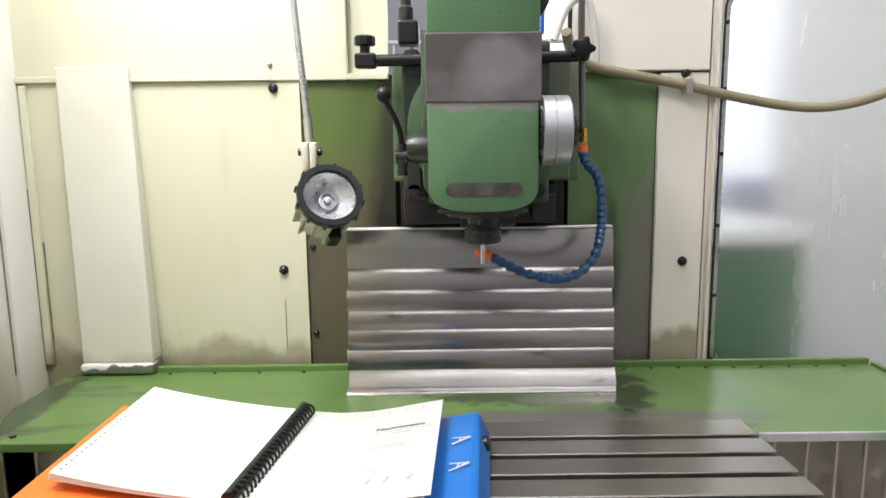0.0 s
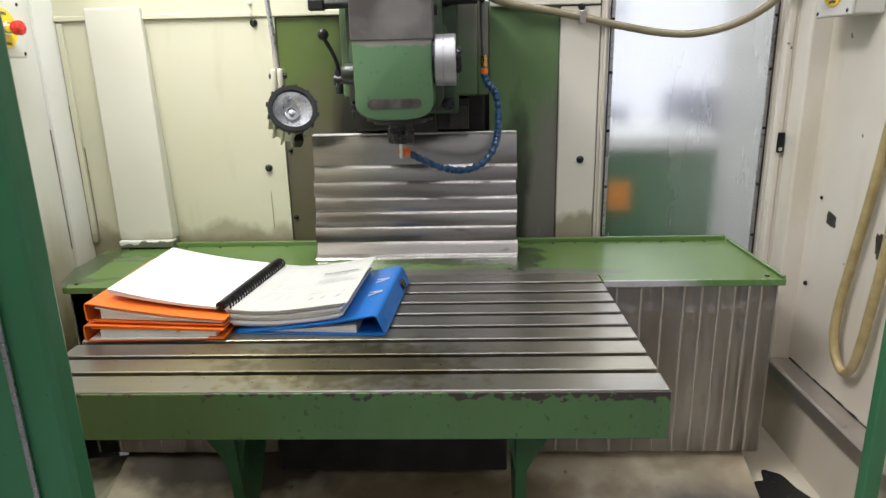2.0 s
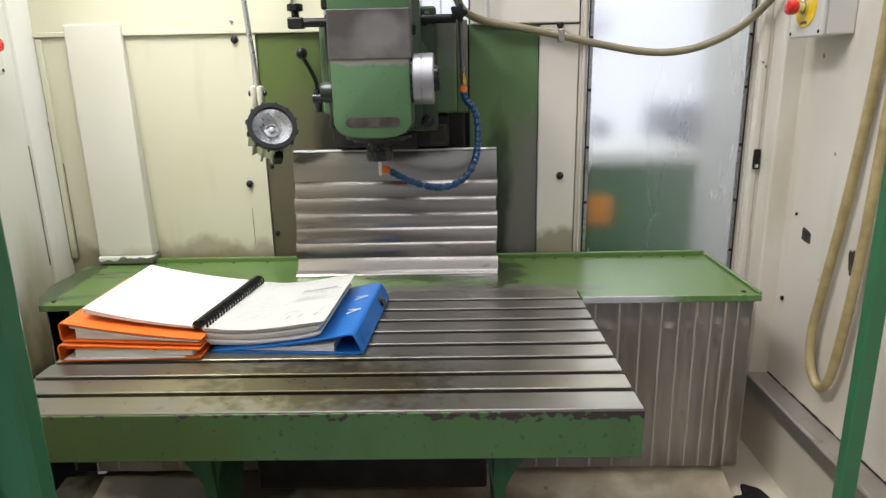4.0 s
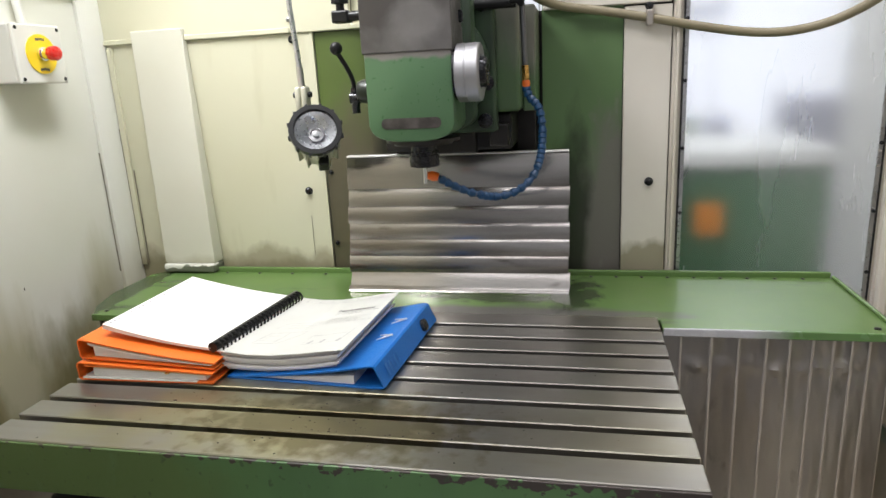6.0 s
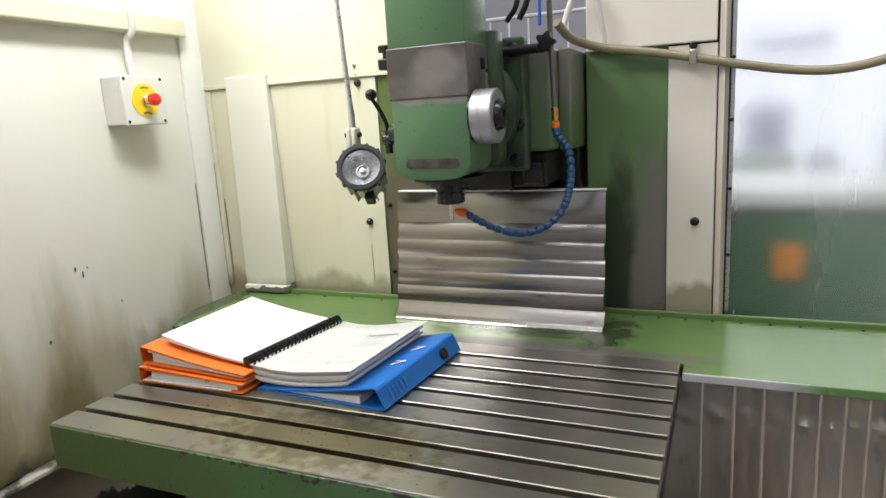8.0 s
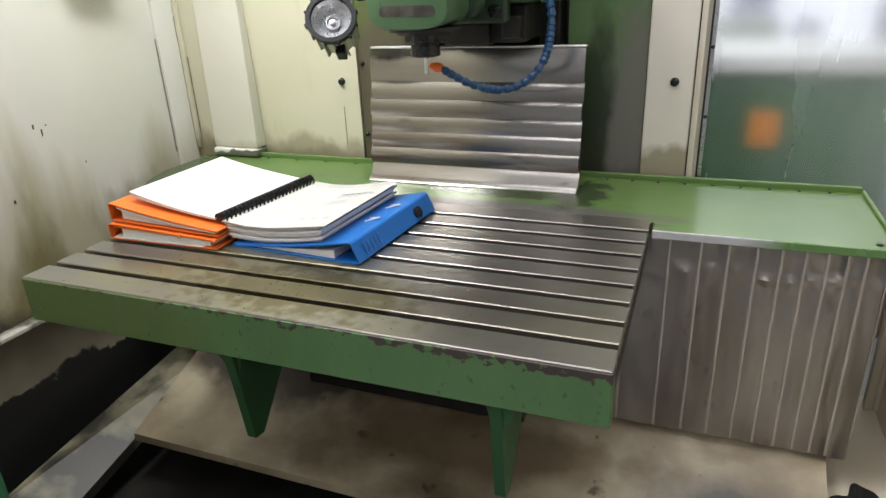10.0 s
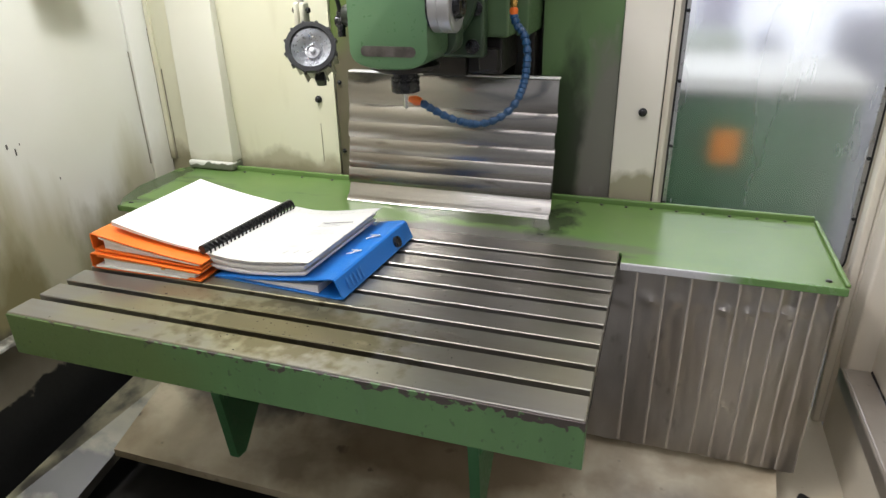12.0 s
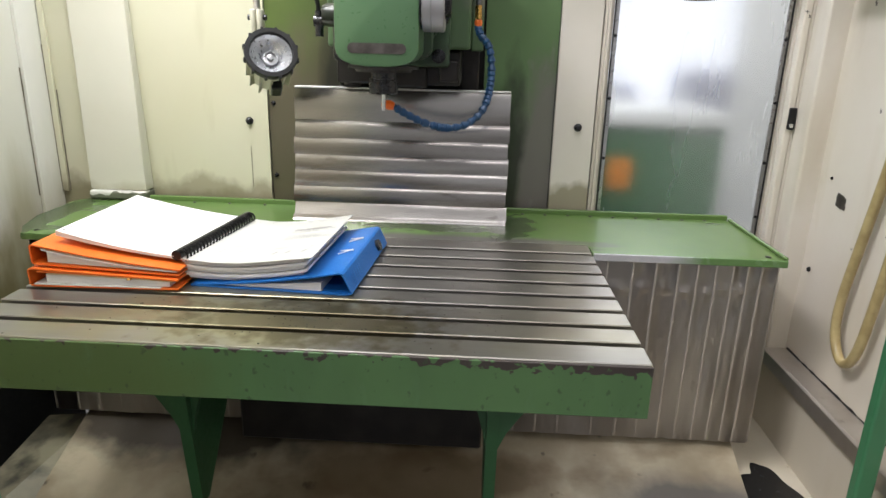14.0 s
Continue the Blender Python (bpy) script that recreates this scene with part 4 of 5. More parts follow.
box(bm, -0.136, -0.098, 0.671, 0.699, 1.581, 1.607, 0.004, 2)
part("clamp", bm, black, arm)
bm = bmesh.new()
lathe(bm, (-0.118, 0.685, 1.606), (-0.118, 0.685, 1.637), [(0, 0.009), (0.45, 0.009), (0.5, 0.019), (0.92, 0.019), (1, 0.017)], 10)
part("knob", bm, black, arm)
bm = bmesh.new()
lobes = [2 * math.pi * k / 50 for k in range(50)]
plate(bm, [(0.268 + (0.0185 + 0.0035 * math.cos(5 * a)) * math.cos(a), 1.608 + (0.0185 + 0.0035 * math.cos(5 * a)) * math.sin(a)) for a in lobes], 0.661, 0.683)
bevel_all(bm, 0.003, 2, 50)
part("star_knob", bm, black, arm, "black star knob", True)
bm = bmesh.new()
cyl(bm, (0.268, 0.700, 2.2), (0.271, 0.700, 1.640), 0.0062, 14)
cyl(bm, (0.271, 0.700, 1.640), (0.277, 0.702, 1.470), 0.0062, 14)
pipe = part("pipe", bm, pipe_steel, arm, "grey steel coolant pipe", True)
bm = bmesh.new()
lathe(bm, (0.277, 0.702, 1.472), (0.278, 0.702, 1.442), [(0, 0.0085), (0.9, 0.0085), (1, 0.007)], 6)
part("brass_fitting", bm, brass, pipe, "brass fitting")
bm = bmesh.new()
lathe(bm, (0.278, 0.702, 1.441), (0.2785, 0.702, 1.424), [(0, 0.008), (0.4, 0.0095), (1, 0.0075)], 14)
part("orange_fitting", bm, orange_tip, pipe, "orange hose fitting", True)
line = smooth_line([(0.2785, 0.702, 1.424), (0.286, 0.700, 1.406), (0.304, 0.697, 1.384), (0.312, 0.693, 1.345), (0.310, 0.680, 1.290), (0.295, 0.655, 1.245),
                    (0.262, 0.630, 1.216), (0.218, 0.612, 1.207), (0.168, 0.602, 1.218), (0.126, 0.598, 1.237), (0.096, 0.596, 1.254)], 5)
acc, last = 0.0, line[0]
for a, b in zip(line, line[1:]):
    acc += (b - a).length
    if acc >= 0.0105 or a is line[0]:
        acc = 0.0
        d = (b - a).normalized()
        bm = bmesh.new()
        lathe(bm, a - d * 0.0098, a + d * 0.0098, [(0, 0.0062), (0.12, 0.0070), (0.50, 0.0094), (0.68, 0.0094), (0.78, 0.0070), (1, 0.0064)], 12)
        part("hose_segment", bm, blue_hose, arm, "", True)
bm = bmesh.new()
lathe(bm, (0.100, 0.596, 1.253), (0.072, 0.595, 1.259), [(0, 0.008), (0.35, 0.0105), (0.5, 0.0105), (1, 0.0055)], 14)
part("nozzle", bm, orange_tip, arm, "orange nozzle", True)

# cables over the head
cables = thing("cable_bundle", (0.0, 0.72, 1.66), "black and grey hoses and cables over the machine ram", "cables")
for nm, r, mt, pts in (
        ("hydraulic_hose", 0.009, black, [(-0.10, 0.80, 1.95), (-0.075, 0.76, 1.80), (-0.03, 0.74, 1.73), (0.05, 0.74, 1.71)]),
        ("cable", 0.007, rubber, [(0.19, 0.75, 1.67), (0.215, 0.74, 1.72), (0.22, 0.76, 1.85), (0.20, 0.80, 2.1)]),
        ("cable", 0.006, rubber, [(0.17, 0.72, 1.665), (0.20, 0.70, 1.70), (0.20, 0.72, 1.80), (0.16, 0.76, 2.1)]),
        ("blue_cable", 0.004, blue_cable, [(0.218, 0.82, 1.66), (0.220, 0.82, 1.8), (0.221, 0.83, 2.2)]),
        ("grey_hose", 0.008, box_grey, [(0.255, 0.90, 1.66), (0.285, 0.90, 1.73), (0.325, 0.90, 1.74), (0.345, 0.91, 1.66), (0.35, 0.92, 1.60)])):
    bm = bmesh.new()
    sweep(bm, smooth_line(pts, 8), r, 10)
    part(nm, bm, mt, cables, "", True)
bm = bmesh.new()
lathe(bm, (-0.045, 0.72, 1.735), (-0.045, 0.72, 1.655), [(0, 0.006), (0.2, 0.010), (0.5, 0.010), (0.55, 0.014), (1, 0.014)], 12)
part("fitting", bm, grease, cables, "", True)
bm = bmesh.new()
box(bm, -0.060, -0.022, 0.70, 0.745, 1.625, 1.668, 0.005, 2)
part("fitting_block", bm, black, cables)

# ---- work lamp ----
lamp = thing("work_lamp", (-0.18, 0.62, 1.36), "round machine work lamp, unlit, with ribbed cream body", "lamp")
LC = Vector((-0.180, 0.630, 1.359))
LD = Vector((0.33, -0.83, 0.46)).normalized()
bm = bmesh.new()
q = LD.to_track_quat("Z", "Y")
lathe(bm, LC - LD * 0.024, LC + LD * 0.004, [(0.75, 0.047), (0, 0.047), (0.25, 0.0565), (0.75, 0.0590), (1.0, 0.058), (1.0, 0.0475), (0.55, 0.0465)], 40)
bmesh.ops.delete(bm, geom=[f for f in bm.faces if len(f.verts) > 4], context="FACES")
bezel = part("bezel", bm, black, lamp, "black rubber bezel", True)
for k in range(12):
    a = 2 * math.pi * (k + 0.5) / 12
    c = LC - LD * 0.002 + q @ Vector((0.0592 * math.cos(a), 0.0592 * math.sin(a), 0))
    bm = bmesh.new()
    cyl(bm, c - LD * 0.012, c + LD * 0.004, 0.0036, 8)
    part("bezel_lug", bm, black, bezel, "", True)
bm = bmesh.new()
bowl = [(0.0, 0.0462), (0.12, 0.0445), (0.3, 0.040), (0.6, 0.030), (0.85, 0.019), (0.95, 0.014)]
seg = 36
rows = []
for s, r in bowl:
    c = LC - LD * (0.006 + 0.034 * s)
    rows.append([bm.verts.new(c + q @ Vector((r * math.cos(2 * math.pi * k / seg), r * math.sin(2 * math.pi * k / seg), 0))) for k in range(seg)])
for u, v in zip(rows, rows[1:]):
    for k in range(seg):
        bm.faces.new((u[k], u[(k + 1) % seg], v[(k + 1) % seg], v[k]))
bm.faces.new(rows[-1])
reflector_bowl = part("reflector", bm, reflector, lamp, "silver reflector bowl", True)
bm = bmesh.new()
lathe(bm, LC - LD * 0.040, LC - LD * 0.020, [(0, 0.017), (0.70, 0.0165), (0.72, 0.0135), (0.45, 0.0125), (0.48, 0.007), (0.95, 0.0065), (1, 0.003)], 24)
part("bulb", bm, steel_disc, reflector_bowl, "halogen bulb", True)
bm = bmesh.new()
lathe(bm, LC - LD * 0.118, LC - LD * 0.0245, [(0, 0.034), (0.1, 0.041), (0.9, 0.0465), (1, 0.047)], 30)
bmesh.ops.delete(bm, geom=[f for f in bm.faces if len(f.verts) > 4 and (f.calc_center_median() - LC).length < 0.04], context="FACES")
lamp_body = part("body", bm, lamp_cream, lamp, "", True)
for k in range(12):
    a = 2 * math.pi * k / 12
    m = Matrix.Translation(LC - LD * 0.070) @ q.to_matrix().to_4x4() @ Matrix.Rotation(a, 4, "Z")
    bm = bmesh.new()
    box(bm, 0.038, 0.0525, -0.0022, 0.0022, -0.046, 0.044, 0.001, 1, m)
    part("cooling_fin", bm, lamp_fin, lamp_body)
bm = bmesh.new()
m = Matrix.Translation(LC - LD * 0.055 + Vector((0.012, 0, -0.055))) @ q.to_matrix().to_4x4()
box(bm, -0.012, 0.012, -0.012, 0.016, -0.02, 0.024, 0.004, 2, m)
part("switch", bm, black, lamp)
KN = Vector((-0.222, 0.678, 1.434))
for dx in (-0.0145, 0.0005):
    bm = bmesh.new()
    box(bm, KN.x + dx, KN.x + dx + 0.0135, KN.y - 0.014, KN.y + 0.014, KN.z - 0.034, KN.z + 0.018, 0.005, 3)
    part("joint_cheek", bm, lamp_cream, lamp, "", True)
bm = bmesh.new()
cyl(bm, KN + Vector((-0.021, 0, 0)), KN + Vector((0.021, 0, 0)), 0.0065, 14)
part("joint_bolt", bm, blued, lamp, "", True)
bm = bmesh.new()
cyl(bm, KN + Vector((0, 0, 0.016)), KN + Vector((-0.003, 0.004, 0.06)), 0.0078, 16)
part("collar", bm, steel_skirt, lamp, "", True)
bm = bmesh.new()
cyl(bm, KN + Vector((-0.003, 0.004, 0.06)), KN + Vector((-0.075, 0.05, 0.85)), 0.0062, 16)
part("pole", bm, steel_lip, lamp, "grey tubular arm", True)

# ---- telescopic way cover ----
cover = thing("way_cover", (0.093, 0.79, 0.945), "telescopic stainless steel way cover of overlapping slats", "way cover")
edges = [1.272, 1.197, 1.153, 1.111, 1.072, 1.031, 0.990, 0.957, 0.938]
CX0, CX1 = -0.181, 0.367
N = len(edges) - 1
for k in range(N):
    z1, z0 = edges[k], edges[k + 1]
    h = z1 - z0
    yb = 0.815 - 0.0062 * k
    if k < N - 2:
        prof = [(yb + 0.006, z1 - 0.0004), (yb + 0.0004, z1), (yb - 0.0010, z1 - 0.0006)]
        for i in range(1, 9):
            s = i / 8
            prof.append((yb - 0.0010 - 0.0076 * (1 - (1 - s) ** 3.0) - 0.0010 * s, z1 - 0.0006 - (h + 0.0015) * s))
    elif k == N - 2:
        prof = [(yb + 0.003, z1)] + [(yb - 0.001 - 0.018 * (i / 6) ** 1.1, z1 - 0.001 - (h + 0.001) * i / 6) for i in range(7)]
    else:
        prof = [(yb - 0.012, z1), (yb - 0.0145, z1 - 0.006), (yb - 0.018, z0 + 0.007), (yb - 0.022, z0 + 0.003), (yb - 0.026, z0)]
    if k == 0:
        prof = [(0.838, z1 + 0.0065)] + prof
    jog = 0.0035 * math.sin(k * 2.3)
    bm = bmesh.new()
    rnd = random.Random(k)
    warp = [rnd.uniform(-0.0008, 0.0008) for _ in range(9)]
    for c in range(8):
        xa, xb = CX0 + jog * 0.6 + (CX1 - CX0) * c / 8, CX0 + jog * 0.6 + (CX1 - CX0) * (c + 1) / 8
        for (ya, za), (yc, zc), i in zip(prof, prof[1:], range(99)):
            f = i / len(prof)
            bm.faces.new([bm.verts.new(p) for p in ((xa, ya + warp[c] * f, za), (xb, ya + warp[c + 1] * f, za), (xb, yc + warp[c + 1] * f, zc), (xa, yc + warp[c] * f, zc))])
    bmesh.ops.remove_doubles(bm, verts=bm.verts, dist=0.0002)
    bmesh.ops.recalc_face_normals(bm, faces=bm.faces)
    bmesh.ops.solidify(bm, geom=bm.faces[:], thickness=0.0012)
    part("slat", bm, steel_cover, cover, "", True)
bm = bmesh.new()
box(bm, CX0 + 0.01, CX1 - 0.01, 0.828, 0.86, 0.95, 1.27, 0.004, 1)
part("backing", bm, grease, cover)
bm = bmesh.new()
box(bm, CX0, CX1, 0.8135, 0.840, 1.2732, 1.2775, 0.001, 1)
part("top_flange", bm, flange_steel, cover, "bright bent top flange")

# ---- green tray round the table ----
tray = thing("machine_tray", (0.1, 0.75, 0.93), "green painted sheet-metal tray around the table", "tray")
bm = bmesh.new()
outline = [(-0.765, 0.545), (-0.545, 0.545), (-0.545, 0.600), (0.556, 0.600), (0.556, 0.545), (0.975, 0.545), (0.985, 0.555), (0.985, 0.905), (-0.80, 0.905), (-0.83, 0.87), (-0.83, 0.70), (-0.80, 0.60)]
prism(bm, outline, 0.934, 0.944)
bevel_all(bm, 0.002, 2, 40)
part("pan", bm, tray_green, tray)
bm = bmesh.new()
box(bm, -0.80, 0.982, 0.9055, 0.918, 0.934, 0.957, 0.003, 2)
part("rear_rim", bm, tray_green, tray)
bm = bmesh.new()
box(bm, 0.9795, 0.9885, 0.549, 0.900, 0.9445, 0.9525, 0.003, 2)
part("side_rim", bm, tray_green, tray)
bm = bmesh.new()
box(bm, -0.765, -0.545, 0.539, 0.5445, 0.929, 0.9455, 0.002, 2)
part("front_lip", bm, tray_green, tray)
bm = bmesh.new()
box(bm, 0.5565, 0.984, 0.5385, 0.5445, 0.931, 0.948, 0.002, 2)
part("worn_lip", bm, lip_green, tray, "front lip worn to bare steel")
for x, y in ((0.955, 0.575), (-0.745, 0.57)):
    screw(tray, (x, y, 0.944), (0, 0, 0.003), 0.006, grease)
for k in range(9):
    screw(tray, (0.42 + 0.062 * k, 0.893, 0.944), (0, 0, 0.003), 0.004, grease)
for k in range(5):
    screw(tray, (-0.70 + 0.10 * k, 0.893, 0.944), (0, 0, 0.003), 0.004, grease)

# ribbed stainless skirt below the tray
skirt = thing("ribbed_skirt", (0.1, 0.56, 0.47), "ribbed stainless steel skirt below the tray", "skirt")


RIBS = [-0.70 + 0.055 * k for k in range(23)] + [0.592, 0.651, 0.703, 0.754, 0.797, 0.838, 0.875, 0.908, 0.938]


def ribbed(x0, x1, y0):
    xs = sorted({round(x, 4) for r, s in zip(RIBS, RIBS[1:] + [x1]) for x in [r + (s - r) * k / 8 for k in range(8)] if x0 < x < x1} | {x0, x1})
    zs = [0.932, 0.922, 0.910, 0.900, 0.89, 0.88, 0.87, 0.86, 0.85, 0.84, 0.825, 0.81, 0.79, 0.76, 0.73, 0.70, 0.66, 0.62, 0.58, 0.54, 0.50, 0.472]
    bm = bmesh.new()

    def dent(x, z):
        left = max([r for r in RIBS if r <= x + 1e-4], default=x0)
        right = min([r for r in RIBS if r > x + 1e-4], default=x1)
        s = (x - left) / max(right - left, 0.01)
        bow = math.sin(math.pi * s)
        high = max(0.0, (z - 0.80) / 0.12)
        fold = max(0.0, 1 - abs(z - 0.872 + 0.022 * noise.noise((left * 31, 5, 1)) + 0.30 * (x - left)) / 0.015)
        return bow * (0.0042 * high ** 1.5 + 0.0120 * noise.noise((left * 40, z * 14, 3)) * (0.3 + 0.7 * high) + 0.0055 * noise.noise((x * 45, z * 30, 7)) - 0.0280 * fold * noise.noise((left * 57.3, 2.4, 9.3)))

    rows = [[bm.verts.new((x, y0 + dent(x, z), z)) for x in xs] for z in zs]
    for u, v in zip(rows, rows[1:]):
        for k in range(len(xs) - 1):
            bm.faces.new((u[k], u[k + 1], v[k + 1], v[k]))
    bmesh.ops.solidify(bm, geom=bm.faces[:], thickness=0.0015)
    return bm


sheet = part("front_sheet", ribbed(-0.755, 0.972, 0.558), steel_skirt, skirt, "", True)
rib_mesh = None
for x in RIBS:
    if rib_mesh is None:
        bm = bmesh.new()
        prism(bm, [(-0.0034, 0.0014), (-0.0028, -0.0001), (-0.0010, -0.0008), (0.0010, -0.0008), (0.0028, -0.0001), (0.0034, 0.0014)], 0.476, 0.931)
        ob = part("rib", bm, steel_rib, skirt, "", True)
        rib_mesh = ob.data
    else:
        ob = new("rib", rib_mesh)
        ob.parent, ob.matrix_parent_inverse = skirt, Matrix.Translation(-skirt.location)
    ob.location = (x, 0.5572, 0)
bm = bmesh.new()
box(bm, 0.9725, 0.975, 0.556, 0.90, 0.475, 0.930)
part("end_sheet", bm, steel_skirt, skirt)
bm = bmesh.new()
box(bm, -0.760, -0.757, 0.556, 0.90, 0.475, 0.930)
part("end_sheet", bm, steel_skirt, skirt)

# ---- machine table ----
table = thing("machine_table", (0.01, 0.3, 0.86), "steel T-slotted machine table with green apron", "machine table")
TX0, TX1 = -0.523, 0.550
slots = [0.066 + 0.0657 * k for k in range(8)]
SW = 0.0075
yy = [0.001] + [v for s in slots for v in (s - SW, s + SW)] + [0.596]
for a, b in zip(yy[::2], yy[1::2]):
    bm = bmesh.new()
    box(bm, TX0, TX1, a, b, 0.9275, 0.950, 0.0016, 1)
    part("table_land", bm, steel_table, table)
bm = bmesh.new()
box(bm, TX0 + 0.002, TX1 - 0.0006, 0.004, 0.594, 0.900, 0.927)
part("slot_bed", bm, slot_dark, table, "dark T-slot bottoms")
bm = bmesh.new()
box(bm, TX0, TX1 + 0.001, -0.002, 0.030, 0.862, 0.9468, 0.0015, 2)
part("apron", bm, apron_green, table, "green apron with chipped paint along the edge")
bm = bmesh.new()
box(bm, TX0 + 0.003, TX1 - 0.003, 0.0305, 0.594, 0.868, 0.8995)
part("casting", bm, grease, table)
for x in (-0.260, 0.322):
    bm = bmesh.new()
    w = 0.022
    a = [(0.180, 0.861), (0.182, 0.760), (0.215, 0.490), (0.245, 0.485), (0.380, 0.640), (0.520, 0.780), (0.550, 0.861)]
    va = [bm.verts.new((x, y, z)) for y, z in a]
    vb = [bm.verts.new((x + w, y, z)) for y, z in a]
    bm.faces.new(va)
    bm.faces.new(vb)
    for k in range(7):
        bm.faces.new((va[k], va[(k + 1) % 7], vb[(k + 1) % 7], vb[k]))
    leg = part("support_rib", bm, leg_green, table, "green cast support rib")
    for side in (-1, 1):
        bm = bmesh.new()
        x0 = x - 0.0005 if side < 0 else x + w + 0.0005
        reach = 0.150 if (side < 0) == (x < 0) else 0.060
        arc = [(x0 + side * reach * (1 - q / 6) ** 1.3, 0.861 - 0.200 * q / 6) for q in range(7)]
        plate(bm, [(x0, 0.861)] + arc, 0.200, 0.216)
        part("fillet", bm, leg_green, leg)
bm = bmesh.new()
box(bm, -0.237, 0.321, 0.44, 0.55, 0.495, 0.86, 0.004, 1)
part("slide_block", bm, grease, table)
bm = bmesh.new()
cyl(bm, (0.02, 0.40, 0.85), (0.10, 0.48, 0.66), 0.012, 12)
part("stay", bm, leg_green, table, "", True)

# grit and metal chips lying on the table
rnd = random.Random(77)
bm = bmesh.new()
for k in range(150):
    cx, cy = (rnd.gauss(-0.02, 0.16), rnd.gauss(0.13, 0.06)) if k < 110 else (rnd.uniform(-0.5, 0.53), rnd.uniform(0.01, 0.5))
    if not (TX0 + 0.01 < cx < TX1 - 0.01 and 0.006 < cy < 0.5) or min(abs(cy - q_) for q_ in slots) < 0.011:
        continue
    r = rnd.uniform(0.0005, 0.0017) * (2.2 if k < 10 else 1)
    pts = [(cx + r * rnd.uniform(0.6, 1.5) * math.cos(a), cy + r * rnd.uniform(0.5, 1.0) * math.sin(a)) for a in [2 * math.pi * q_ / 6 for q_ in range(6)]]
    prism(bm, pts, 0.9501, 0.9501 + rnd.uniform(0.0002, 0.0008))
tagged(part("metal_grit", bm, grease), "dark metal grit and oil specks on the table", "grit", "", "stuff")

# ---- ring binders and manual on the table ----
TZ = 0.9502


def bent(name, prof, u0, u1, frame_of, thick, mat, parent, label=""):
    """A bent sheet whose profile (u, z) runs across and is extruded from front to back."""
    bm = bmesh.new()
    extrude_profile(bm, prof, lambda u, z, s: frame_of(u, (u0, u1)[s], z), thick)
    return part(name, bm, mat, parent, label)


def placed(origin, degrees):
    c, s = math.cos(radians(degrees)), math.sin(radians(degrees))
    return lambda u, v, z: Vector((origin[0] + c * u - s * v, origin[1] + s * u + c * v, z))


def stack(bm, prof_low, prof_top, v0, v1, frame_of):
    """A block of paper between two profiles."""
    ring = prof_low + prof_top[::-1]
    a = [bm.verts.new(frame_of(u, v0, z)) for u, z in ring]
    b = [bm.verts.new(frame_of(u, v1, z)) for u, z in ring]
    n, h = len(ring), len(prof_low)
    for k in range(n):
        bm.faces.new((a[k], a[(k + 1) % n], b[(k + 1) % n], b[k]))
    for k in range(h - 1):
        for r in (a, b):
            bm.faces.new((r[k], r[k + 1], r[n - 2 - k], r[n - 1 - k]))


def curve(u0, z0, u1, z1, sag, n=10):
    return [(u0 + (u1 - u0) * i / n, z0 + (z1 - z0) * i / n + sag * 4 * (i / n) * (1 - i / n)) for i in range(n + 1)]


of = placed((-0.512, 0.200), 0.8)
ob1 = thing("ring_binder", (-0.38, 0.36, TZ), "orange ring binder lying flat beneath another, filled with paper", "ring binder", "ring binders on the table")
W, D = 0.272, 0.290
prof = [(W, TZ + 0.003)] + [(0.006, TZ + 0.001), (0.001, TZ + 0.005), (0.0, TZ + 0.030), (0.003, TZ + 0.0345)] + curve(0.008, TZ + 0.0355, W, TZ + 0.0225, 0.0)
bent("shell", prof[::-1], 0.0, D, of, 0.0028, orange_card, ob1)
bm = bmesh.new()
stack(bm, curve(0.030, TZ + 0.0075, 0.255, TZ + 0.007, 0), curve(0.030, TZ + 0.023, 0.255, TZ + 0.0165, 0.001), 0.006, 0.274, of)
part("paper_block", bm, [paper_edge], ob1, "white paper filling")
bm = bmesh.new()
stack(bm, curve(0.035, TZ + 0.0235, 0.262, TZ + 0.0172, 0.001), curve(0.035, TZ + 0.0265, 0.262, TZ + 0.0195, 0.0015), 0.003, 0.274, of)
part("divider", bm, manila, ob1, "manila dividers")
bm = bmesh.new()
stack(bm, curve(0.016, TZ + 0.0275, 0.266, TZ + 0.0198, 0.001), curve(0.016, TZ + 0.0300, 0.266, TZ + 0.0208, 0.0012), 0.001, 0.276, of)
part("inner_flap", bm, orange_card, ob1, "orange card divider")
bm = bmesh.new()
stack(bm, curve(0.010, TZ + 0.0046, 0.240, TZ + 0.0046, 0), curve(0.010, TZ + 0.0070, 0.240, TZ + 0.0064, 0), 0.000, 0.276, of)
part("loose_sheet", bm, paper, ob1, "loose white paper sticking out")
bm = bmesh.new()
box(bm, -0.004, 0.004, -0.004, 0.010, -0.0015, 0.0015, 0.001, 1, Matrix.Translation(of(0.185, 0.000, TZ + 0.0215)))
part("clip", bm, brass, ob1)

ob2 = thing("ring_binder", (-0.38, 0.37, TZ + 0.036), "orange ring binder lying on top, wedge-shaped and filled with paper", "ring binder", "ring binders on the table")
of2 = placed((-0.508, 0.208), 0.8)
B = TZ + 0.0395
prof = curve(W - 0.004, B - 0.0125, 0.006, B, 0) + [(0.001, B + 0.004), (0.0, B + 0.033), (0.003, B + 0.0375)] + curve(0.008, B + 0.038, W - 0.002, B - 0.0005, -0.0035)
bent("shell", prof[::-1], 0.0, D, of2, 0.0028, orange_card, ob2)
bm = bmesh.new()
stack(bm, curve(0.028, B + 0.004, 0.255, B - 0.0075, 0), curve(0.028, B + 0.026, 0.255, B - 0.0040, 0.002), 0.006, 0.274, of2)
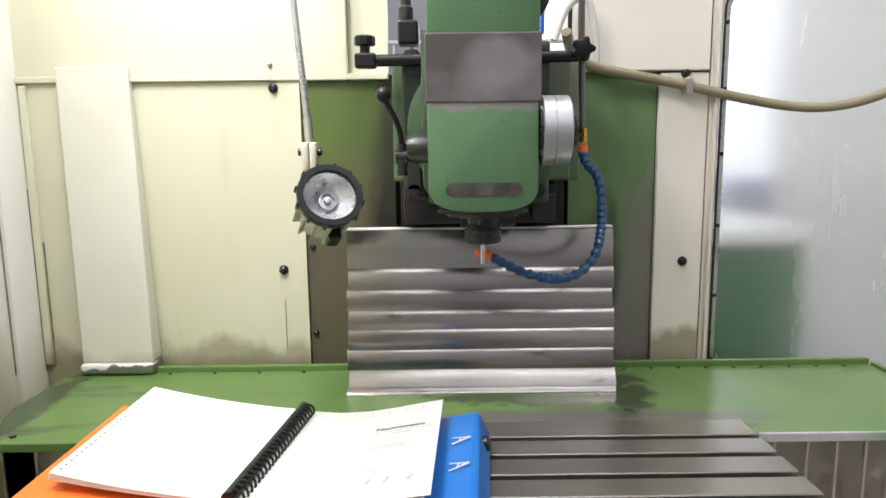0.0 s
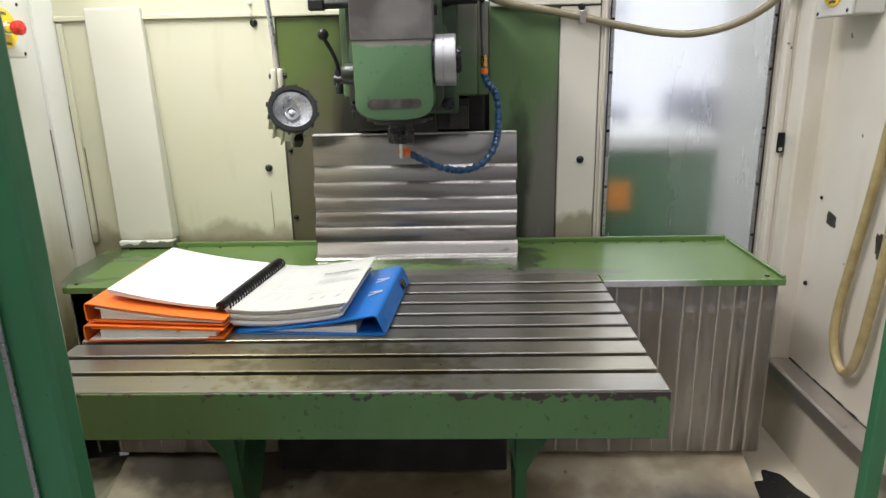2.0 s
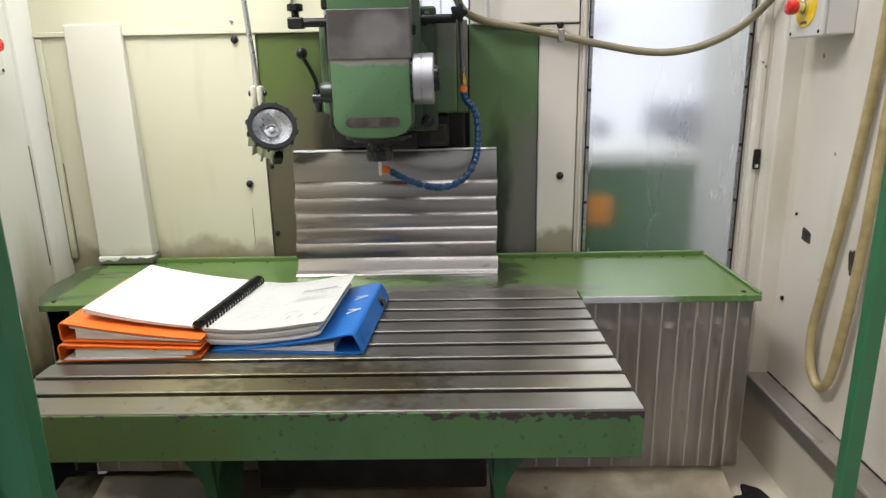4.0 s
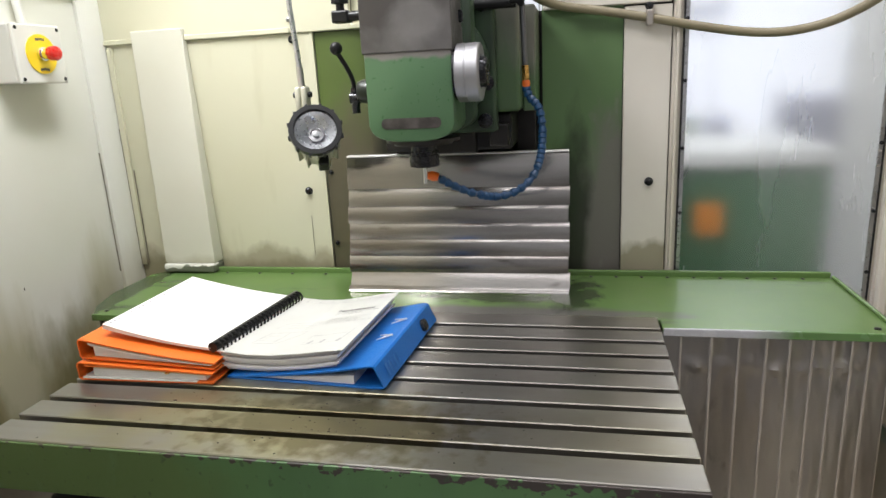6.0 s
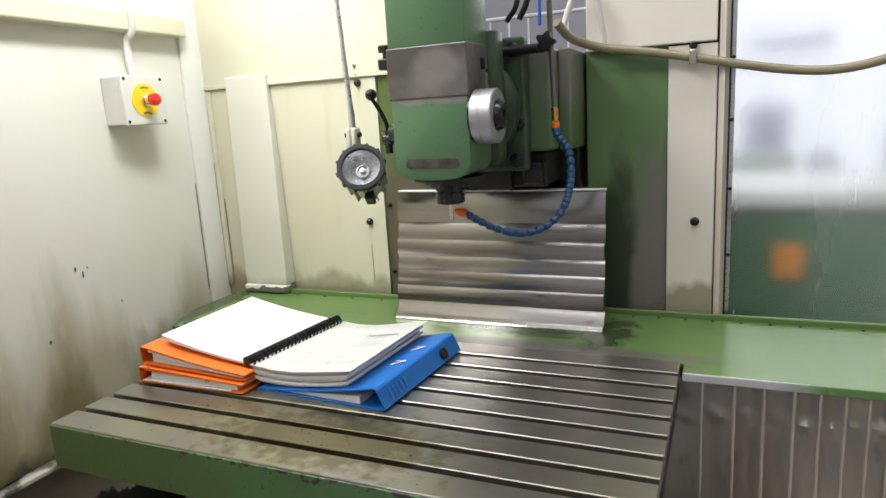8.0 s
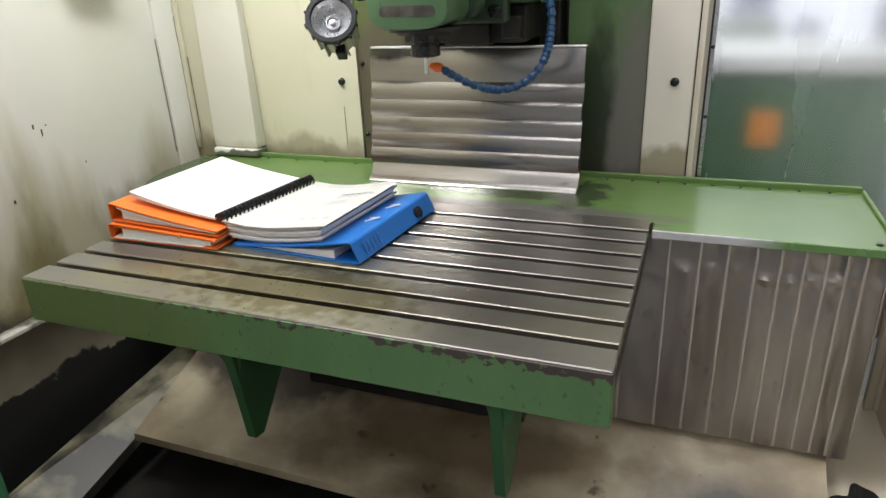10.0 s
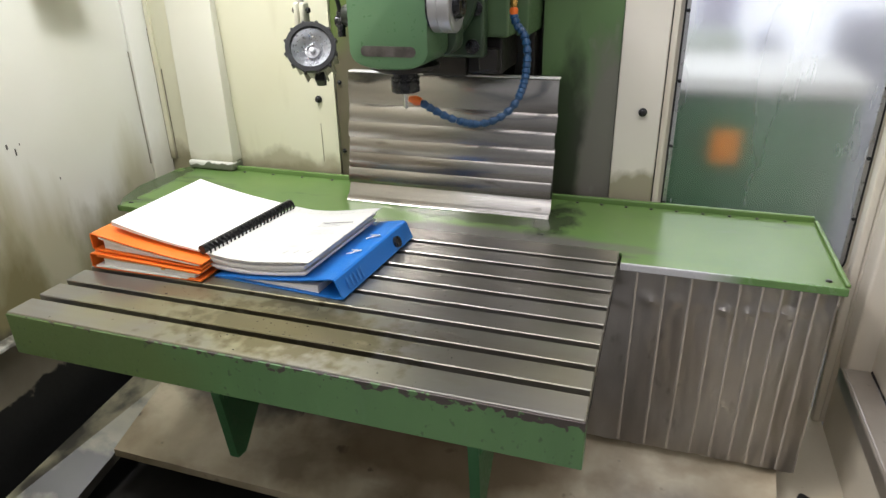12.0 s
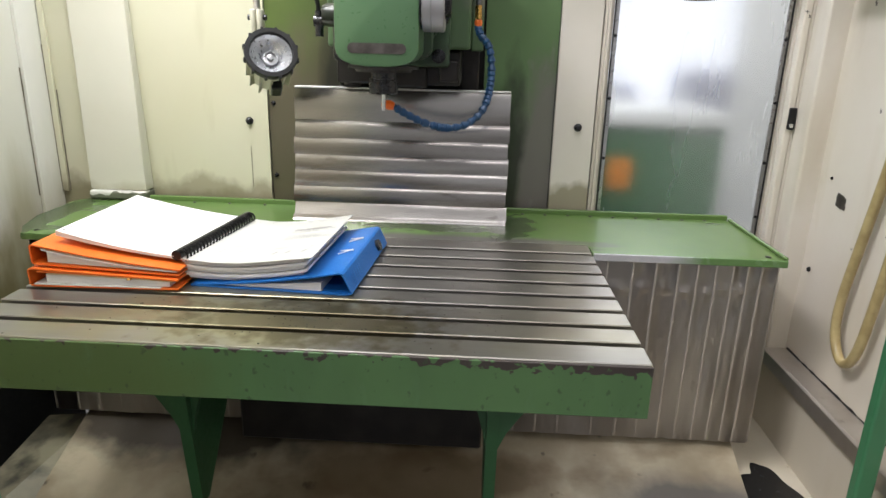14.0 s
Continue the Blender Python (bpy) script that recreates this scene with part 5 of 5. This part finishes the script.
part("paper_block", bm, [paper_edge], ob2, "white paper filling")
bm = bmesh.new()
stack(bm, curve(0.022, B + 0.0270, 0.262, B - 0.0060, -0.0042), curve(0.020, B + 0.0295, 0.265, B - 0.0045, -0.0040), 0.001, 0.276, of2)
part("loose_sheet", bm, paper, ob2, "loose white paper sticking out")
bm = bmesh.new()
stack(bm, curve(0.012, B + 0.0021, 0.266, B - 0.0112, 0), curve(0.012, B + 0.0034, 0.266, B - 0.0100, 0), 0.002, 0.276, of2)
part("inner_flap", bm, orange_card, ob2, "orange card divider")

bb = thing("ring_binder", (-0.09, 0.37, TZ), "blue ring binder lying flat with metal rings and finger hole", "ring binder", "ring binders on the table")
bf = placed((-0.232, 0.237), -3.8)
BW = 0.302
prof = [(0.0, TZ + 0.0005)] + [(BW - 0.020, TZ + 0.0005), (BW - 0.006, TZ + 0.0015), (BW + 0.002, TZ + 0.005), (BW - 0.014, TZ + 0.040), (BW - 0.018, TZ + 0.0425), (BW - 0.024, TZ + 0.0425)] + curve(BW - 0.030, TZ + 0.0415, 0.002, TZ + 0.0045, -0.005)
blue_shell = bent("shell", prof, 0.0, 0.318, bf, 0.0028, blue_card, bb)
bm = bmesh.new()
stack(bm, curve(0.05, TZ + 0.0038, 0.245, TZ + 0.0042, 0), curve(0.05, TZ + 0.0055, 0.245, TZ + 0.0200, -0.001), 0.006, 0.30, bf)
part("paper_block", bm, [paper_edge], bb, "white paper filling")
bm = bmesh.new()
m = Matrix.Translation(bf(BW - 0.0025, 0.245, TZ + 0.0225)) @ Matrix.Rotation(radians(-3.8), 4, "Z") @ Matrix.Rotation(radians(-24), 4, "Y")
vs = cyl(bm, (-0.003, 0, 0), (0.0035, 0, 0), 0.0125, 24)
bmesh.ops.transform(bm, matrix=m, verts=vs)
part("finger_hole", bm, blued, blue_shell, "dark metal-rimmed finger hole", True)
for v in (0.128, 0.212):
    bm = bmesh.new()
    apex = bf(0.273, v + 0.002, TZ + 0.0465)
    for dv in (-0.010, 0.012):
        cyl(bm, bf(0.246, v + dv, TZ + 0.0395), apex, 0.0013, 8)
    cyl(bm, bf(0.258, v - 0.007, TZ + 0.0425), bf(0.258, v + 0.008, TZ + 0.0425), 0.0012, 8)
    ball(bm, apex, 0.0022, seg=10)
    part("ring_rivet", bm, flange_steel, blue_shell, "chrome ring eyelet", True)

# spiral-bound manual lying open over the binders
manual = thing("open_manual", (-0.23, 0.39, 1.0), "open comb-bound printed manual lying across the binders", "manual")
SF, SB = Vector((-0.250, 0.240, 1.002)), Vector((-0.212, 0.530, 1.006))
ang = math.degrees(math.atan2((SB - SF).x, (SB - SF).y))
mf = placed((SF.x, SF.y), -ang * 0.8)
L = 0.297
# left leaves: thin, tilted towards the comb, last corner higher
def patch(fl, fr, br, bl, u0, u1, depth):
    """Lays (u, v) out between four corners in plan."""
    fl, fr, br, bl = (Vector(p) for p in (fl, fr, br, bl))

    def at(u, v, z):
        s, t = (u - u0) / (u1 - u0), v / depth
        q = (fl.lerp(fr, s)).lerp(bl.lerp(br, s), t)
        return Vector((q.x, q.y, z))
    return at


lp = patch((-0.474, 0.240), (-0.258, 0.243), (-0.222, 0.531), (-0.472, 0.535), -0.224, -0.006, 0.2945)
low = curve(-0.226, 1.0365, -0.006, 0.9990, -0.004)
topc = curve(-0.224, 1.0455, -0.006, 1.0040, -0.005)
bm = bmesh.new()
stack(bm, low, [(u, z - 0.0006) for u, z in topc], 0.0, 0.292, lp)
part("page_block", bm, paper_edge, manual)
bm = bmesh.new()
stack(bm, [(u, z - 0.0004) for u, z in topc], [(u, z + 0.0004) for u, z in topc], -0.001, 0.2945, lp)
part("left_page", bm, paper, manual, "blank white page")


def page_at(prof, u):
    for (a, za), (b, zb) in zip(prof, prof[1:]):
        if min(a, b) - 1e-6 <= u <= max(a, b) + 1e-6:
            return za + (zb - za) * (u - a) / (b - a)
    return prof[-1][1]


bm = bmesh.new()
for k in range(24):
    v = 0.012 + 0.0117 * k
    box(bm, -0.0016, 0.0016, -0.0022, 0.0022, -0.0002, 0.0003, 0, 1, Matrix.Translation(lp(-0.2165, v, page_at(topc, -0.2165) + 0.0006)))
part("punch_holes", bm, ink, manual, "row of punched holes")
# right leaves: four fanned bundles
rp = patch((-0.243, 0.241), (-0.002, 0.228), (0.014, 0.536), (-0.206, 0.530), 0.0, 0.230, 0.2965)
bot = [(0.0, 0.9615), (0.03, 0.9600), (0.10, 0.9605), (0.17, 0.9690), (0.205, 0.9770), (0.222, 0.9820)]
tops = [(0.0, 1.0010), (0.02, 0.9990), (0.05, 0.9965), (0.10, 0.9980), (0.15, 1.0045), (0.19, 1.0110), (0.232, 1.0170)]


def between(f, n=12, end=1.0):
    pts = []
    for i in range(n + 1):
        u = 0.230 * end * i / n
        a, b = page_at(bot, min(u, 0.222)), page_at(tops, u)
        pts.append((u, a + (b - a) * f))
    return pts


for f0, f1, end, v0, shift in ((0.0, 0.15, 0.900, 0.012, 0.008), (0.205, 0.34, 0.955, 0.004, 0.005), (0.385, 0.53, 0.935, 0.009, 0.003), (0.585, 0.72, 0.970, 0.003, 0.002), (0.765, 0.90, 0.955, 0.007, 0.0), (0.935, 0.985, 0.99, 0.001, 0.0)):
    bm = bmesh.new()
    a, b = between(f0, 12, end), between(f1, 12, end)
    stack(bm, [(u + shift - 0.006, z) for u, z in a], [(u + shift - 0.006, z) for u, z in b], v0, 0.292, rp)
    part("page_block", bm, paper_edge, manual)
rtop = between(1.0, 14)
bm = bmesh.new()
stack(bm, [(u, z - 0.0002) for u, z in rtop], [(u, z + 0.0005) for u, z in rtop], -0.0015, 0.2965, rp)
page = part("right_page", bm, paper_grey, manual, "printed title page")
# print on the page
def mark(bm, u0, u1, v0, v1):
    n = max(1, int((u1 - u0) / 0.012))
    for i in range(n):
        ua, ub = u0 + (u1 - u0) * i / n, u0 + (u1 - u0) * (i + 1) / n
        za, zb = page_at(rtop, ua) + 0.0009, page_at(rtop, ub) + 0.0009
        bm.faces.new([bm.verts.new(rp(u, v, z)) for u, v, z in ((ua, v0, za), (ub, v0, zb), (ub, v1, zb), (ua, v1, za))])


rnd = random.Random(11)
bm = bmesh.new()
for v, ln in ((0.1985, 0.086), (0.190, 0.060)):
    u = 0.128
    while u < 0.128 + ln:
        w = rnd.uniform(0.008, 0.016)
        mark(bm, u, min(u + w, 0.224), v, v + 0.0034)
        u += w + 0.003
part("subtitle_bars", bm, ink_pale, page)
bm = bmesh.new()
for i in range(6):
    u, end = 0.128, 0.128 + (0.074, 0.062, 0.078, 0.070, 0.092, 0.094)[i]
    while u < end:
        w = rnd.uniform(0.006, 0.014)
        mark(bm, u, min(u + w, 0.226), 0.1690 - 0.0055 * i, 0.1705 - 0.0055 * i)
        u += w + 0.003
part("text_bars", bm, ink_pale, page)
bm = bmesh.new()
for i in range(7):
    mark(bm, 0.022 + 0.029 * i, 0.0235 + 0.029 * i, 0.272, 0.288)
mark(bm, 0.022, 0.215, 0.2715, 0.2725)
def stroke(bm, pts, w=0.0011):
    for (ua, va), (ub, vb) in zip(pts, pts[1:]):
        n = max(1, int(math.hypot(ub - ua, vb - va) / 0.012))
        nx, ny = -(vb - va), ub - ua
        ln = math.hypot(nx, ny)
        nx, ny = nx / ln * w / 2, ny / ln * w / 2
        for i in range(n):
            p, q_ = i / n, (i + 1) / n
            c = [(ua + (ub - ua) * p + nx, va + (vb - va) * p + ny), (ua + (ub - ua) * q_ + nx, va + (vb - va) * q_ + ny),
                 (ua + (ub - ua) * q_ - nx, va + (vb - va) * q_ - ny), (ua + (ub - ua) * p - nx, va + (vb - va) * p - ny)]
            bm.faces.new([bm.verts.new(rp(u, v, page_at(rtop, min(max(u, 0), 0.2299)) + 0.0009)) for u, v in c])


stroke(bm, [(0.034, 0.046), (0.044, 0.098), (0.080, 0.104), (0.072, 0.050), (0.034, 0.046)])
stroke(bm, [(0.080, 0.104), (0.112, 0.108), (0.108, 0.094), (0.078, 0.050)])
stroke(bm, [(0.040, 0.060), (0.066, 0.062), (0.074, 0.074)])
stroke(bm, [(0.046, 0.084), (0.070, 0.087)])
stroke(bm, [(0.040, 0.122), (0.050, 0.150), (0.118, 0.156), (0.112, 0.124), (0.040, 0.122)], 0.0007)
stroke(bm, [(0.060, 0.128), (0.104, 0.130), (0.108, 0.142), (0.064, 0.140), (0.060, 0.128)], 0.0007)
stroke(bm, [(0.132, 0.040), (0.136, 0.078), (0.206, 0.082), (0.204, 0.044), (0.132, 0.040)], 0.0008)
stroke(bm, [(0.206, 0.060), (0.212, 0.106)], 0.0008)
tagged(part("line_drawing", bm, ink_pale, page), "faint printed line drawings", "", "", "stuff")
bm = bmesh.new()
for u in (0.142, 0.166, 0.196):
    mark(bm, u, u + 0.006, 0.042, 0.050)
    mark(bm, u + 0.003, u + 0.008, 0.050, 0.056)
mark(bm, 0.138, 0.158, 0.079, 0.081)
tagged(part("drawing_shading", bm, ink_pale, page), "dark details of the printed drawings", "", "", "stuff")
txt = bpy.data.curves.new("title_text", "FONT")
txt.body, txt.size, txt.extrude, txt.offset = "Nachr\u00fcstsatz", 0.0145, 0.00015, 0.0004
tmp = new("title_tmp", txt)
dep = bpy.context.evaluated_depsgraph_get()
dep.update()
me = bpy.data.meshes.new_from_object(tmp.evaluated_get(dep))
bpy.data.objects.remove(tmp)
for vtx in me.vertices:
    u, v = 0.128 + vtx.co.x * 1.02, 0.2075 + vtx.co.y
    vtx.co = rp(u, v, page_at(rtop, min(u, 0.2299)) + 0.0009)
me.materials.clear()
me.materials.append(ink)
title = new("title_lettering", me)
title.parent, title.matrix_parent_inverse = page, Matrix()
# comb binding
axis = (SB - SF)
bm = bmesh.new()
cyl(bm, SF + axis * 0.005 + Vector((-0.006, 0, 0.004)), SF + axis * 0.99 + Vector((-0.006, 0, 0.004)), 0.0095, 20)
comb = part("comb_spine", bm, black, manual, "black plastic comb spine", True)
for k in range(24):
    c = SF + axis * (0.02 + 0.0405 * k) + Vector((0.003, 0, 0.003))
    d = axis.normalized()
    side = Vector((d.y, -d.x, 0))
    bm = bmesh.new()
    sweep(bm, [c + side * (0.0105 * math.cos(a)) + Vector((0, 0, 0.0105 * math.sin(a))) for a in [radians(x) for x in range(-60, 181, 24)]], 0.0019, 6)
    part("comb_tooth", bm, black, comb, "", True)

# ---- emergency stops ----
def estop(x, y0, y1, z0, z1, side, label):
    """Box on a side wall; side +1 faces right, -1 faces left."""
    depth = 0.078
    t = thing("emergency_stop", (x, (y0 + y1) / 2, z0), label, "emergency stop", "emergency stops on the walls")
    a, b = sorted((x + side * 0.0005, x + side * (depth - 0.012)))
    bm = bmesh.new()
    box(bm, a, b, y0, y1, z0, z1, 0.004, 2)
    part("box", bm, box_grey, t)
    a, b = sorted((x + side * (depth - 0.0115), x + side * depth))
    bm = bmesh.new()
    box(bm, a, b, y0 - 0.002, y1 + 0.002, z0 - 0.002, z1 + 0.002, 0.004, 2)
    part("lid", bm, box_grey, t)
    cy, cz, f = (y0 + y1) / 2, (z0 + z1) / 2, x + side * depth
    bm = bmesh.new()
    lathe(bm, (f, cy, cz), (f + side * 0.0025, cy, cz), [(0, 0.045), (1, 0.045)], 40)
    disc = part("plate", bm, yellow, t, "round yellow plate", True)
    for dz in (0.034, -0.034):
        bm = bmesh.new()
        for k in range(5):
            box(bm, -0.0006, 0.0006, -0.0018, 0.0018, -0.003, 0.003, 0, 1, Matrix.Translation((f + side * 0.003, cy - 0.011 + 0.0055 * k, cz + dz - 0.15 * abs(k - 2) * 0.005)))
        part("lettering_bars", bm, ink, disc)
    bm = bmesh.new()
    lathe(bm, (f + side * 0.0026, cy, cz), (f + side * 0.024, cy, cz), [(0, 0.016), (0.3, 0.016), (0.35, 0.0125), (1, 0.0125)], 24)
    part("collar", bm, chrome, t, "metal collar", True)
    bm = bmesh.new()
    lathe(bm, (f + side * 0.022, cy, cz), (f + side * 0.047, cy, cz), [(0, 0.012), (0.2, 0.0160), (0.7, 0.0168), (0.92, 0.0148), (1, 0.0095)], 28)
    part("button", bm, red, t, "red mushroom button", True)
    for yy_ in (y0 + 0.008, y1 - 0.008):
        for zz in (z0 + 0.008, z1 - 0.008):
            screw(t, (f, yy_, zz), (side * 0.002, 0, 0), 0.004)
    return t


estop(WL, 0.572, 0.712, 1.492, 1.622, 1, "grey emergency stop box with yellow plate on the white wall")
estop(WR, 0.595, 0.735, 1.540, 1.670, -1, "grey emergency stop box with yellow plate above a coiled hose")
bm = bmesh.new()
sweep(bm, smooth_line([(-0.905, 0.66, 1.622), (-0.905, 0.657, 1.72), (-0.868, 0.655, 1.80), (-0.868, 0.65, 2.3)], 6), 0.010, 12)
tagged(part("conduit", bm, box_grey, None, "", True), "white plastic conduit above the emergency stop", "conduit")

# ---- hoses ----
hose = thing("coolant_hose", (0.6, 0.92, 1.5), "beige plastic coolant hose hanging across the window", "hose")
bm = bmesh.new()
sweep(bm, smooth_line([(0.262, 0.80, 1.66), (0.285, 0.85, 1.628), (0.34, 0.905, 1.606), (0.43, 0.922, 1.590), (0.549, 0.924, 1.566), (0.66, 0.922, 1.540), (0.77, 0.918, 1.520),
                       (0.86, 0.912, 1.518), (0.95, 0.90, 1.540), (1.03, 0.875, 1.590), (1.075, 0.80, 1.668), (1.10, 0.70, 1.78)], 8), 0.0105, 14)
part("tube", bm, hose_beige, hose, "", True)
bm = bmesh.new()
box(bm, 0.541, 0.557, 0.909, 0.9385, 1.548, 1.584, 0.004, 2)
part("clamp", bm, steel_skirt, hose, "metal hose clamp")
screw(hose, (0.549, 0.9395, 1.594), (0, -0.016, 0), 0.0085)
hoop = thing("hanging_hose", (1.125, 0.48, 0.72), "yellowish braided hose hanging in a loop on the wall", "hose")
bm = bmesh.new()
sweep(bm, smooth_line([(1.132, 0.455, 1.72), (1.132, 0.470, 1.45), (1.130, 0.500, 1.20), (1.128, 0.535, 1.00), (1.126, 0.560, 0.85), (1.125, 0.550, 0.765), (1.124, 0.505, 0.725),
                       (1.124, 0.465, 0.760), (1.124, 0.440, 0.88), (1.126, 0.418, 1.10), (1.130, 0.410, 1.40), (1.132, 0.400, 1.75)], 8), 0.0108, 14)
part("tube", bm, hose_braid, hoop, "", True)


def chip(y, z, ry, rz, seed, wall=None):
    """A thin ragged patch where paint has come off a side wall."""
    rnd = random.Random(seed)
    x0, x1 = (WR - 0.0012, WR - 0.0002) if wall is None else (wall, wall + 0.0008)
    bm = bmesh.new()
    ring = []
    for k in range(36):
        a = 2 * math.pi * k / 36
        c, s = math.cos(a), math.sin(a)
        r = (abs(c) ** 4 + abs(s) ** 4) ** -0.25 * rnd.uniform(0.80, 1.06)
        ring.append((y + ry * r * (c + 0.18 * s), z + rz * r * s))
    lo, hi = [bm.verts.new((x0, *p)) for p in ring], [bm.verts.new((x1, *p)) for p in ring]
    bm.faces.new(lo)
    bm.faces.new(hi)
    for k in range(36):
        bm.faces.new((lo[k], lo[(k + 1) % 36], hi[(k + 1) % 36], hi[k]))
    tagged(part("paint_chip", bm, slot_plate), "dark patch of chipped paint on the wall", "paint chip", "paint chips on the wall")


chip(0.685, 1.055, 0.022, 0.018, 4)
chip(0.475, 1.04, 0.022, 0.030, 5)
screw(hoop, (WR - 0.001, 0.74, 1.10), (-0.004, 0, 0), 0.004)
screw(hoop, (WR - 0.001, 0.76, 0.86), (-0.006, 0, 0), 0.006)
for y, z, ry, rz, s in ((0.405, 1.130, 0.004, 0.009, 21), (0.425, 1.112, 0.003, 0.012, 22), (0.440, 1.128, 0.002, 0.004, 23), (0.305, 0.965, 0.005, 0.006, 24),
                        (0.530, 1.010, 0.002, 0.005, 25)):
    chip(y, z, ry * 0.65, rz * 0.75, s, WL + 0.0002)
bm = bmesh.new()
for k in range(5):
    m = Matrix.Translation(bf(BW - 0.0035, 0.030 + 0.0135 * k, TZ + 0.0235)) @ Matrix.Rotation(radians(-3.8), 4, "Z") @ Matrix.Rotation(radians(-24), 4, "Y")
    box(bm, 0.0016, 0.0022, -0.0028, 0.0028, -0.0115, 0.0115, 0, 1, m)
part("spine_bars", bm, blue_pale, blue_shell, "pale worn marks on the spine")
